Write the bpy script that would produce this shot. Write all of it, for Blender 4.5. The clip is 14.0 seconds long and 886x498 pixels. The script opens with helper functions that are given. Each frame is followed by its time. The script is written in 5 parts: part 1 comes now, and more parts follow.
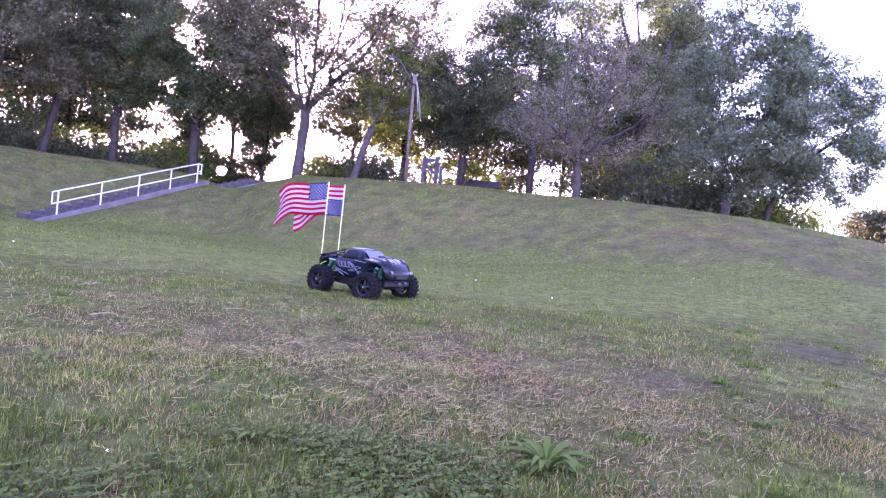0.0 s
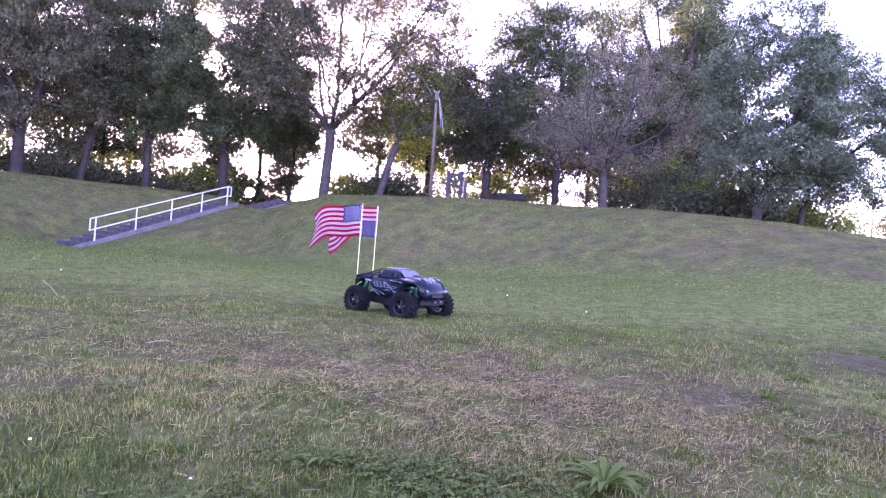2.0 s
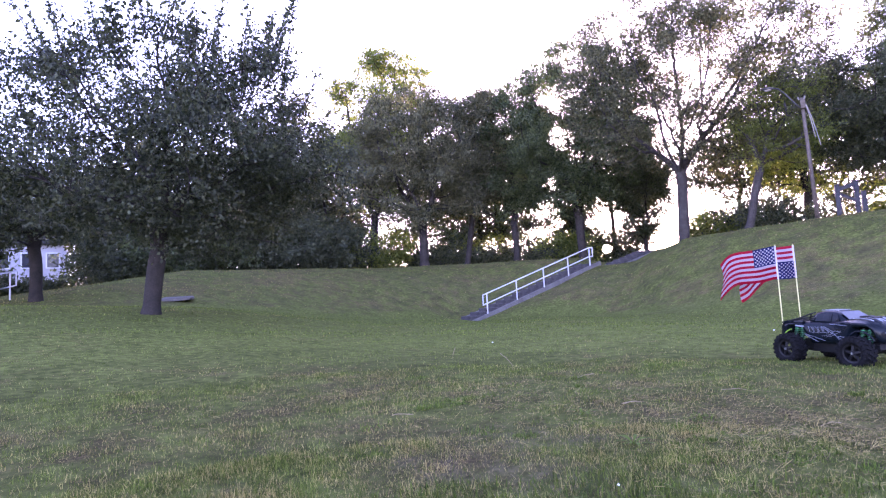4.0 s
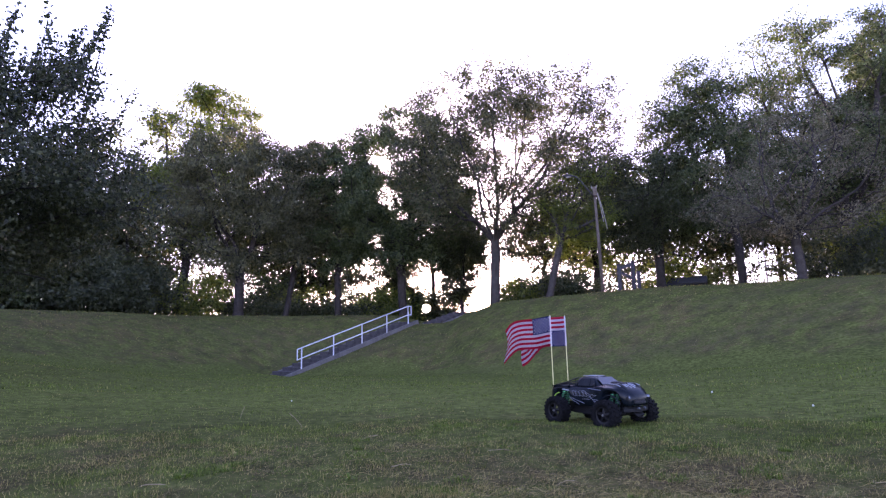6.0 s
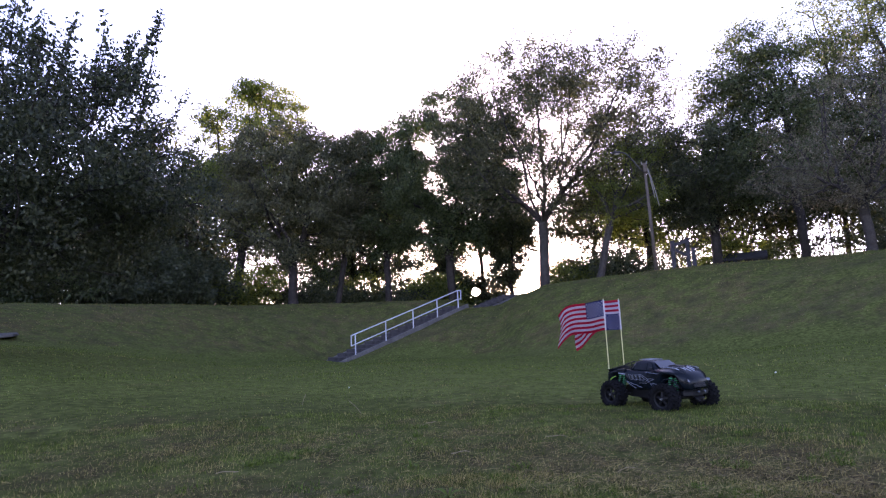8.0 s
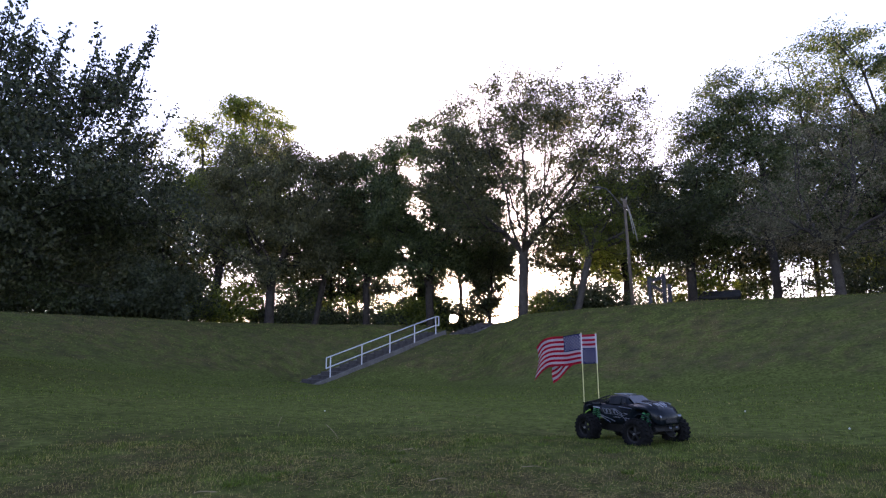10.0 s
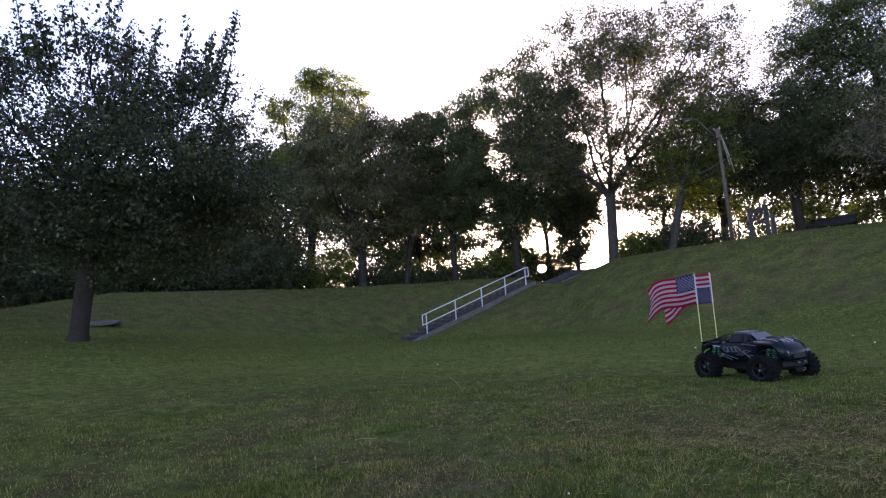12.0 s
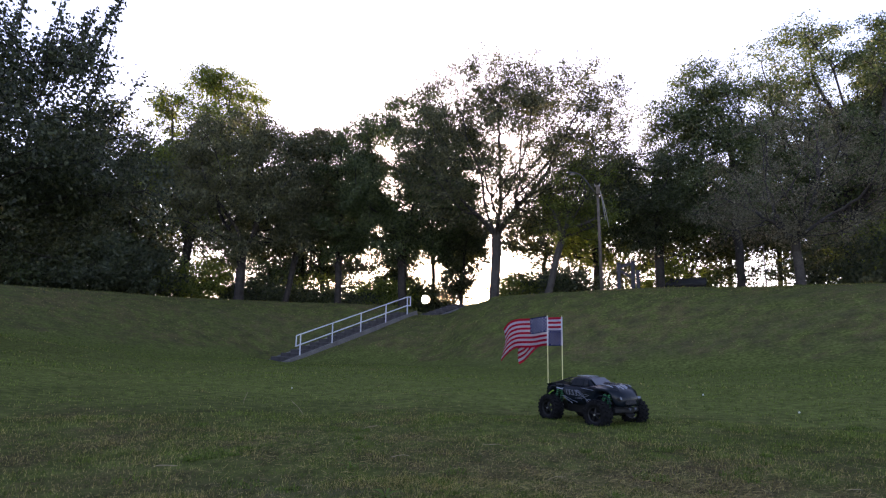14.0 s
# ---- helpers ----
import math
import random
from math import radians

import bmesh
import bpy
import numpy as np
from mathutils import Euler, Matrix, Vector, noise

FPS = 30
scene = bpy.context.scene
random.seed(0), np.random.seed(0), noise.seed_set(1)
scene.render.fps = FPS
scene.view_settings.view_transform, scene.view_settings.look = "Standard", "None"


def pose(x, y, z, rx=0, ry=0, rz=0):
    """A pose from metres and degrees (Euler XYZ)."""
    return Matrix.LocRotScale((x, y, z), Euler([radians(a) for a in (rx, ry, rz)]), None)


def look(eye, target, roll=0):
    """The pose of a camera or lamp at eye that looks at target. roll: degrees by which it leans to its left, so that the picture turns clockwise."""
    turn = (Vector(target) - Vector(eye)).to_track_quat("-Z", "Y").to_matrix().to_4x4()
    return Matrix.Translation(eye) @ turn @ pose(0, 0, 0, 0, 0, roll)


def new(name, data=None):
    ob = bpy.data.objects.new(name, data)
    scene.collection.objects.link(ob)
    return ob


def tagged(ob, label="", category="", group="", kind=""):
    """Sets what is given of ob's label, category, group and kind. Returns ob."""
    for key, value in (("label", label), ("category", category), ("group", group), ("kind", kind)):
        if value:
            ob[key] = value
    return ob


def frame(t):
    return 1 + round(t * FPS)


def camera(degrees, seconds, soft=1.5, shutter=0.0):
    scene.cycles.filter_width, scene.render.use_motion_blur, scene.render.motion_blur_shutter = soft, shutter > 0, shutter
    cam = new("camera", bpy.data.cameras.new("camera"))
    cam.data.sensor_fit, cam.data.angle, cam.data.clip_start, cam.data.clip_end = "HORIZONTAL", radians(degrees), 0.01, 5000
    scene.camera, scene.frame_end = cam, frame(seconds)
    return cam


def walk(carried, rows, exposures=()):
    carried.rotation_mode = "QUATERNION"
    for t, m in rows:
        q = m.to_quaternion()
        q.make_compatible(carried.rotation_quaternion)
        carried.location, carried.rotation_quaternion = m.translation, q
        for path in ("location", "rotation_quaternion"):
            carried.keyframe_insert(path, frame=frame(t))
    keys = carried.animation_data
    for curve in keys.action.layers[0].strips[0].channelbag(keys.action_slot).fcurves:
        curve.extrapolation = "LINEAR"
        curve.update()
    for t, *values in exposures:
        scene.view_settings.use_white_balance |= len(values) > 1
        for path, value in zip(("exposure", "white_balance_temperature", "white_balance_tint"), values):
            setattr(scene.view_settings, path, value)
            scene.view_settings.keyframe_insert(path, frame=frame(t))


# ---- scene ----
cam = camera(75.0, 14.0, soft=1.25)
PATH = [
    (0, (0.002, 0.001, 0.505), (0.018, 2.000, 0.470), 6.19),
    (0.5, (0.001, -0.003, 0.504), (0.038, 1.997, 0.485), 6.35),
    (1, (-0.001, -0.005, 0.509), (0.045, 1.994, 0.491), 6.15),
    (1.5, (-0.013, -0.015, 0.515), (0.012, 1.985, 0.508), 5.50),
    (2, (-0.068, -0.054, 0.536), (-0.144, 1.945, 0.540), 4.49),
    (2.5, (-0.126, -0.089, 0.542), (-0.355, 1.898, 0.559), 4.59),
    (3, (-0.215, -0.144, 0.540), (-0.643, 1.809, 0.562), 2.75),
    (3.5, (-0.347, -0.347, 0.569), (-1.210, 1.456, 0.649), -2.94),
    (3.7, (-0.375, -0.418, 0.583), (-1.363, 1.317, 0.709), -2.86),
    (4.2, (-0.364, -0.440, 0.598), (-1.606, 1.116, 0.794), -3.40),
    (4.7, (-0.307, -0.409, 0.594), (-1.458, 1.205, 0.859), -2.07),
    (5.25, (-0.221, -0.350, 0.600), (-1.140, 1.398, 0.916), -1.63),
    (5.8, (-0.202, -0.389, 0.613), (-0.919, 1.447, 0.955), -1.20),
    (6, (-0.173, -0.355, 0.612), (-0.815, 1.508, 0.950), -1.26),
    (6.5, (-0.128, -0.331, 0.612), (-0.614, 1.582, 0.932), -0.54),
    (7, (-0.119, -0.333, 0.618), (-0.550, 1.597, 0.917), 0.12),
    (7.5, (-0.158, -0.359, 0.636), (-0.635, 1.560, 0.931), -0.90),
    (7.7, (-0.179, -0.376, 0.646), (-0.726, 1.527, 0.927), -1.40),
    (8.2, (-0.186, -0.408, 0.648), (-1.176, 1.303, 0.952), -3.20),
    (8.7, (-0.224, -0.470, 0.658), (-1.454, 1.073, 0.985), -3.60),
    (9.2, (-0.215, -0.477, 0.649), (-1.359, 1.126, 0.999), -2.20),
    (9.8, (-0.210, -0.510, 0.654), (-1.007, 1.285, 1.032), -0.94),
    (10, (-0.176, -0.505, 0.659), (-0.904, 1.320, 1.031), -0.24),
    (10.5, (-0.101, -0.470, 0.649), (-0.611, 1.440, 0.950), 2.29),
    (11, (-0.114, -0.470, 0.652), (-0.471, 1.482, 0.897), 1.62),
    (11.5, (-0.213, -0.526, 0.661), (-0.770, 1.382, 0.881), 0.93),
    (12, (-0.313, -0.733, 0.668), (-1.308, 0.987, 0.893), -3.94),
    (12.5, (-0.373, -0.792, 0.684), (-1.607, 0.754, 0.977), -4.33),
    (13, (-0.341, -0.743, 0.662), (-1.487, 0.863, 0.991), -2.18),
    (13.5, (-0.252, -0.630, 0.656), (-1.143, 1.130, 0.979), -0.33),
    (14, (-0.142, -0.500, 0.652), (-0.789, 1.367, 0.960), 0.89),
]
EXPOSURES = [(0.0, 4.16, 5880, 84), (3.0, 3.94, 5880, 84), (3.7, 3.80, 5920, 72), (5.8, 2.82, 6040, 57), (7.7, 2.48, 6120, 52), (9.8, 2.12, 6380, 38), (14.0, 2.14, 6560, 37)]
walk(cam, [(t, look(eye, target, roll)) for t, eye, target, roll in PATH], EXPOSURES)

# ---- world and sun ----
SUN_AZ, SUN_EL = -20.9, 3.9          # degrees, clockwise from +y, and above the level
world = bpy.data.worlds.new("world")
scene.world = world
world.use_nodes = True
wn = world.node_tree.nodes
sky = wn.new("ShaderNodeTexSky")
sky.sky_type = "NISHITA"
sky.sun_disc = False
sky.sun_elevation = radians(9.0)
sky.sun_rotation = radians(SUN_AZ)
sky.air_density, sky.dust_density, sky.ozone_density = 0.7, 0.6, 0.6
wn["Background"].inputs[1].default_value = 0.15
world.node_tree.links.new(sky.outputs[0], wn["Background"].inputs[0])
sun_way = Vector((math.sin(radians(SUN_AZ)) * math.cos(radians(SUN_EL)), math.cos(radians(SUN_AZ)) * math.cos(radians(SUN_EL)), math.sin(radians(SUN_EL))))
lamp = bpy.data.lights.new("sun", "SUN")
lamp.energy, lamp.angle, lamp.color = 3.0, radians(0.6), (1.0, 0.86, 0.66)
new("sun_lamp", lamp).matrix_world = look(sun_way * 50, (0, 0, 0))


# ---- materials ----
def mat(name, rough=0.8, metal=0.0, spec=0.3):
    m = bpy.data.materials.new(name)
    m.use_nodes = True
    b = m.node_tree.nodes["Principled BSDF"]
    b.inputs["Roughness"].default_value, b.inputs["Metallic"].default_value = rough, metal
    b.inputs["Specular IOR Level"].default_value = spec
    return m, m.node_tree.nodes, m.node_tree.links, b


def noise_node(nodes, links, scale, detail=4.0, coord=None, rough=0.6):
    n = nodes.new("ShaderNodeTexNoise")
    n.inputs["Scale"].default_value, n.inputs["Detail"].default_value, n.inputs["Roughness"].default_value = scale, detail, rough
    if coord is not None:
        links.new(coord, n.inputs["Vector"])
    return n


def ramp(nodes, links, fac, stops):
    r = nodes.new("ShaderNodeValToRGB")
    while len(r.color_ramp.elements) < len(stops):
        r.color_ramp.elements.new(0.5)
    for e, (p, c) in zip(r.color_ramp.elements, stops):
        e.position, e.color = p, (*c, 1)
    links.new(fac, r.inputs[0])
    return r


def mixed(nodes, links, fac, a, b, mode="MIX"):
    n = nodes.new("ShaderNodeMix")
    n.data_type, n.blend_type = "RGBA", mode
    for socket, value in ((n.inputs[0], fac), (n.inputs[6], a), (n.inputs[7], b)):
        if isinstance(value, (int, float)):
            socket.default_value = value
        elif isinstance(value, tuple):
            socket.default_value = (*value, 1)
        else:
            links.new(value, socket)
    return n.outputs[2]


def maths(nodes, links, op, a, b=0.0, clamp=False):
    n = nodes.new("ShaderNodeMath")
    n.operation, n.use_clamp = op, clamp
    for socket, value in ((n.inputs[0], a), (n.inputs[1], b)):
        if isinstance(value, (int, float)):
            socket.default_value = value
        else:
            links.new(value, socket)
    return n.outputs[0]


def bump(nodes, links, b, height, strength, distance):
    n = nodes.new("ShaderNodeBump")
    n.inputs["Strength"].default_value, n.inputs["Distance"].default_value = strength, distance
    links.new(height, n.inputs["Height"])
    links.new(n.outputs[0], b.inputs["Normal"])


def worn(name, dark, light, scale=6.0, rough=0.8, metal=0.0, bump_size=0.004, spec=0.3, fine=8.0):
    """A surface that varies at two scales between a dark and a light tone."""
    m, n, l, b = mat(name, rough, metal, spec)
    co = n.new("ShaderNodeTexCoord").outputs["Object"]
    big, small = noise_node(n, l, scale, 4, co), noise_node(n, l, scale * fine, 3, co)
    f = maths(n, l, "ADD", maths(n, l, "MULTIPLY", big.outputs[0], 0.6), maths(n, l, "MULTIPLY", small.outputs[0], 0.4))
    l.new(ramp(n, l, f, [(0.3, dark), (0.7, light)]).outputs[0], b.inputs["Base Color"])
    if bump_size:
        bump(n, l, b, small.outputs[0], 0.6, bump_size)
    return m


def patch_mask(n, l):
    """How dry the turf is at a place: a worn belt across the lawn, and drifts of straw."""
    pos = n.new("ShaderNodeNewGeometry").outputs["Position"]
    sep = n.new("ShaderNodeSeparateXYZ")
    l.new(pos, sep.inputs[0])
    flat = n.new("ShaderNodeCombineXYZ")
    l.new(sep.outputs[0], flat.inputs[0])
    l.new(sep.outputs[1], flat.inputs[1])
    big, mid = noise_node(n, l, 0.55, 3, flat.outputs[0]), noise_node(n, l, 2.6, 4, flat.outputs[0])
    far = n.new("ShaderNodeVectorMath")
    far.operation = "LENGTH"
    l.new(flat.outputs[0], far.inputs[0])
    r = far.outputs["Value"]
    band = maths(n, l, "SUBTRACT", 1.0, maths(n, l, "DIVIDE", maths(n, l, "ABSOLUTE", maths(n, l, "SUBTRACT", maths(n, l, "ADD", sep.outputs[1], maths(n, l, "MULTIPLY", maths(n, l, "SUBTRACT", big.outputs[0], 0.5), 1.6)), 2.5)), 1.5), True)
    on_bank = n.new("ShaderNodeAttribute")
    on_bank.attribute_name = "bank"
    bank = on_bank.outputs["Fac"]
    hill = maths(n, l, "MULTIPLY", bank, 0.10)
    side = maths(n, l, "ADD", maths(n, l, "MULTIPLY", maths(n, l, "DIVIDE", maths(n, l, "ADD", sep.outputs[0], 2.0), 2.2, True), 0.65), 0.35)
    side = maths(n, l, "MULTIPLY", side, maths(n, l, "SUBTRACT", 1.0, maths(n, l, "MULTIPLY", maths(n, l, "DIVIDE", maths(n, l, "SUBTRACT", sep.outputs[0], 0.3), 1.1, True), 0.5)))
    band = maths(n, l, "MULTIPLY", band, side)
    base = maths(n, l, "ADD", maths(n, l, "MULTIPLY", band, 0.40), maths(n, l, "ADD", hill, 0.20))
    wide = noise_node(n, l, 0.16, 5, flat.outputs[0], 0.7)
    base = maths(n, l, "ADD", base, maths(n, l, "MULTIPLY", maths(n, l, "SUBTRACT", wide.outputs[0], 0.5), maths(n, l, "MULTIPLY", maths(n, l, "DIVIDE", r, 14.0, True), maths(n, l, "ADD", maths(n, l, "MULTIPLY", bank, 1.2), 0.5))))
    v = maths(n, l, "ADD", base, maths(n, l, "MULTIPLY", maths(n, l, "SUBTRACT", big.outputs[0], 0.5), 1.3))
    v = maths(n, l, "ADD", v, maths(n, l, "MULTIPLY", maths(n, l, "SUBTRACT", mid.outputs[0], 0.5), 1.7))
    drift = n.new("ShaderNodeMapping")
    drift.inputs["Rotation"].default_value = (0, 0, radians(-8))
    drift.inputs["Scale"].default_value = (0.55, 1.25, 1)
    l.new(flat.outputs[0], drift.inputs["Vector"])
    streak = noise_node(n, l, 2.4, 7, drift.outputs[0], 0.72)
    v = maths(n, l, "ADD", v, maths(n, l, "MULTIPLY", maths(n, l, "SUBTRACT", streak.outputs[0], 0.5), maths(n, l, "MULTIPLY", bank, 1.7)))
    lawn = maths(n, l, "MULTIPLY", maths(n, l, "MULTIPLY", maths(n, l, "DIVIDE", maths(n, l, "SUBTRACT", r, 3.8), 2.5, True), maths(n, l, "SUBTRACT", 1.0, bank)), 0.30)
    v = maths(n, l, "SUBTRACT", v, lawn)
    small = noise_node(n, l, 10.0, 4, flat.outputs[0], 0.7)
    v = maths(n, l, "ADD", v, maths(n, l, "MULTIPLY", maths(n, l, "SUBTRACT", small.outputs[0], 0.5), 1.3))
    # near band of lawn where shade between the blades is painted in
    shade_strip = maths(n, l, "SUBTRACT", 1.0, maths(n, l, "DIVIDE", maths(n, l, "SUBTRACT", maths(n, l, "ABSOLUTE", maths(n, l, "SUBTRACT", sep.outputs[1], 2.4)), 1.7), 1.8, True))
    shade_strip = maths(n, l, "MULTIPLY", shade_strip, maths(n, l, "SUBTRACT", 1.0, maths(n, l, "DIVIDE", maths(n, l, "SUBTRACT", maths(n, l, "ABSOLUTE", sep.outputs[0]), 4.0), 4.0, True)))
    return v, flat.outputs[0], bank, shade_strip


def tufted(n, l, co, c):
    """Tufts and hollows: the same turf a little lighter or deeper."""
    a, b = noise_node(n, l, 1.7, 6, co, 0.75), noise_node(n, l, 7.0, 4, co, 0.7)
    g = ramp(n, l, maths(n, l, "ADD", maths(n, l, "MULTIPLY", a.outputs[0], 0.6), maths(n, l, "MULTIPLY", b.outputs[0], 0.4)), [(0.38, (0.72, 0.72, 0.72)), (0.62, (1.24, 1.24, 1.24))]).outputs[0]
    return mixed(n, l, 1.0, c, g, "MULTIPLY")


# bare worn spots: x, y, length, width, turn in degrees, strength
BARE = [(2.55, 3.80, 0.38, 0.26, 62, 1.3), (-1.55, 1.75, 0.45, 0.22, 20, 0.8), (1.05, 2.45, 0.30, 0.12, 40, 0.7), (-1.4, 1.3, 0.5, 0.2, 10, 0.8), (10.6, 18.6, 2.0, 0.42, 92, 1.0), (10.2, 15.0, 2.4, 0.36, 95, 1.0), (11.4, 17.4, 2.4, 0.3, 75, 0.7), (7.4, 18.6, 2.2, 0.6, 165, 0.6), (9.0, 17.0, 1.4, 0.5, 20, 0.6), (-6.0, 22.5, 4.0, 0.5, 10, 0.5), (-13.0, 27.5, 4.0, 1.2, 30, 0.5), (-19.0, 27.0, 4.5, 1.4, 20, 0.5), (3.0, 21.5, 5.0, 0.7, 0, 0.5), (6.5, 24.0, 4.0, 0.8, 170, 0.5)]


def soil_mask(n, l, co, grit):
    """Where the turf is worn down to soil."""
    total = None
    for x, y, a, b, turn, strength in BARE:
        place = n.new("ShaderNodeMapping")
        place.vector_type = "TEXTURE"
        place.inputs["Location"].default_value = (x, y, 0)
        place.inputs["Rotation"].default_value = (0, 0, radians(turn))
        place.inputs["Scale"].default_value = (a, b, 1)
        l.new(co, place.inputs["Vector"])
        far = n.new("ShaderNodeVectorMath")
        far.operation = "LENGTH"
        l.new(place.outputs[0], far.inputs[0])
        spot_ = maths(n, l, "MULTIPLY", maths(n, l, "SUBTRACT", 1.6, far.outputs["Value"], True), strength)
        total = spot_ if total is None else maths(n, l, "MAXIMUM", total, spot_)
    rough = maths(n, l, "MULTIPLY", maths(n, l, "SUBTRACT", grit.outputs[0], 0.42), 4.0, True)
    return maths(n, l, "MULTIPLY", total, rough, True)


def ground_mat():
    m, n, l, b = mat("turf", 0.95, 0, 0.02)
    v, co, bank, shade_strip = patch_mask(n, l)
    fine, grit = noise_node(n, l, 38, 5, co), noise_node(n, l, 9, 5, co)
    green = ramp(n, l, grit.outputs[0], [(0.35, (0.058, 0.070, 0.018)), (0.65, (0.142, 0.164, 0.044))]).outputs[0]
    straw = ramp(n, l, fine.outputs[0], [(0.36, (0.024, 0.017, 0.009)), (0.64, (0.250, 0.188, 0.085))]).outputs[0]
    f = n.new("ShaderNodeMapRange")
    f.inputs["From Min"].default_value, f.inputs["From Max"].default_value = 0.15, 0.85
    l.new(v, f.inputs["Value"])
    turf = mixed(n, l, f.outputs[0], green, straw)
    brown = noise_node(n, l, 1.3, 6, co, 0.7)
    turf = mixed(n, l, maths(n, l, "MULTIPLY", bank, maths(n, l, "MULTIPLY", maths(n, l, "SUBTRACT", brown.outputs[0], 0.42), 3.6, True)), turf, (0.062, 0.060, 0.027))
    thin = maths(n, l, "MULTIPLY", maths(n, l, "MULTIPLY", shade_strip, maths(n, l, "MULTIPLY", maths(n, l, "SUBTRACT", brown.outputs[0], 0.2), 2.2, True)), 0.60)
    turf = mixed(n, l, thin, turf, (0.022, 0.018, 0.010))           # dark soil under the near blades, painted darker for the shade between them
    soil = ramp(n, l, fine.outputs[0], [(0.3, (0.042, 0.034, 0.020)), (0.7, (0.130, 0.106, 0.066))]).outputs[0]
    l.new(tufted(n, l, co, mixed(n, l, soil_mask(n, l, co, grit), turf, soil)), b.inputs["Base Color"])
    h = maths(n, l, "ADD", fine.outputs[0], grit.outputs[0])
    bump(n, l, b, h, 0.55, 0.02)
    return m


def leaf_mat(name, dark, light, glow, thin=0.45, spec=0.25):
    """A leaf: it reflects, and lets light through in a yellower tone."""
    m, n, l, b = mat(name, 0.55, 0, spec)
    geo = n.new("ShaderNodeNewGeometry")
    c = ramp(n, l, geo.outputs["Random Per Island"], [(0.0, dark), (1.0, light)]).outputs[0]
    l.new(c, b.inputs["Base Color"])
    t = n.new("ShaderNodeBsdfTranslucent")
    l.new(mixed(n, l, 1.0, c, glow, "MULTIPLY"), t.inputs[0])
    s = n.new("ShaderNodeMixShader")
    s.inputs[0].default_value = thin
    l.new(b.outputs[0], s.inputs[1])
    l.new(t.outputs[0], s.inputs[2])
    l.new(s.outputs[0], n["Material Output"].inputs[0])
    return m


def blade_mat():
    m, n, l, b = mat("grass_blade", 0.75, 0, 0.05)
    v, co, bank, shade_strip = patch_mask(n, l)
    rnd = n.new("ShaderNodeNewGeometry").outputs["Random Per Island"]
    green = ramp(n, l, rnd, [(0.0, (0.030, 0.052, 0.008)), (0.5, (0.108, 0.152, 0.023)), (1.0, (0.245, 0.305, 0.060))]).outputs[0]
    straw = ramp(n, l, rnd, [(0.0, (0.100, 0.066, 0.024)), (0.5, (0.265, 0.195, 0.064)), (1.0, (0.500, 0.400, 0.150))]).outputs[0]
    w = maths(n, l, "ADD", v, maths(n, l, "MULTIPLY", maths(n, l, "SUBTRACT", rnd, 0.55), 1.1))
    f = n.new("ShaderNodeMapRange")
    f.inputs["From Min"].default_value, f.inputs["From Max"].default_value = 0.3, 0.6
    l.new(w, f.inputs["Value"])
    c = mixed(n, l, f.outputs[0], green, straw)
    c = tufted(n, l, co, mixed(n, l, maths(n, l, "MULTIPLY", bank, 0.35), c, (0.112, 0.112, 0.044)))
    l.new(c, b.inputs["Base Color"])
    t = n.new("ShaderNodeBsdfTranslucent")
    l.new(c, t.inputs[0])
    s = n.new("ShaderNodeMixShader")
    s.inputs[0].default_value = 0.3
    l.new(b.outputs[0], s.inputs[1])
    l.new(t.outputs[0], s.inputs[2])
    l.new(s.outputs[0], n["Material Output"].inputs[0])
    return m


TURF, BLADE = ground_mat(), blade_mat()
BARK = worn("bark", (0.018, 0.015, 0.013), (0.062, 0.051, 0.043), 3.0, 0.95, 0, 0.03)
BARK_PALE = worn("bark_pale", (0.028, 0.024, 0.021), (0.086, 0.074, 0.064), 3.0, 0.95, 0, 0.02)
# bark of the fruit trees, with the shade on their trunks put into its colour
BARK_SHADED = worn("bark_shaded", (0.012, 0.010, 0.009), (0.042, 0.035, 0.030), 4.0, 0.95, 0, 0.02)
LEAF = leaf_mat("leaf_green", (0.036, 0.052, 0.022), (0.120, 0.150, 0.072), (1.35, 1.4, 0.6), 0.38)
LEAF_OLIVE = leaf_mat("leaf_olive", (0.048, 0.054, 0.028), (0.150, 0.150, 0.082), (1.35, 1.3, 0.6), 0.38)
LEAF_DARK = leaf_mat("leaf_dark", (0.036, 0.046, 0.026), (0.095, 0.110, 0.060), (1.35, 1.3, 0.6), 0.34)
LEAF_PLUM = leaf_mat("leaf_plum", (0.022, 0.028, 0.017), (0.078, 0.092, 0.050), (1.3, 1.3, 0.7), 0.28)
# yellow-green leaf, brightened in its colour to stand for low sun through it
LEAF_SUNLIT = leaf_mat("leaf_sunlit_yellow", (0.070, 0.095, 0.028), (0.185, 0.220, 0.066), (1.5, 1.5, 0.5), 0.52)
# green leaf made paler and bluer: front light and haze put into the colour
LEAF_HAZED = leaf_mat("leaf_hazed_blue_green", (0.060, 0.086, 0.050), (0.165, 0.205, 0.125), (1.2, 1.3, 0.7), 0.36)
LEAF_GREY = leaf_mat("leaf_grey", (0.085, 0.082, 0.054), (0.215, 0.200, 0.140), (1.3, 1.2, 0.8), 0.4)
CONCRETE = worn("concrete", (0.075, 0.070, 0.066), (0.190, 0.178, 0.168), 2.0, 0.9, 0, 0.01)
STEP = worn("step_concrete", (0.034, 0.031, 0.031), (0.098, 0.090, 0.088), 2.4, 0.9, 0, 0.01)
RAIL_PAINT = worn("rail_paint", (0.46, 0.48, 0.52), (0.64, 0.66, 0.70), 3.0, 0.5, 0, 0.001)
POLE_WOOD = worn("pole_wood", (0.070, 0.054, 0.042), (0.165, 0.132, 0.104), 2.5, 0.9, 0, 0.02)


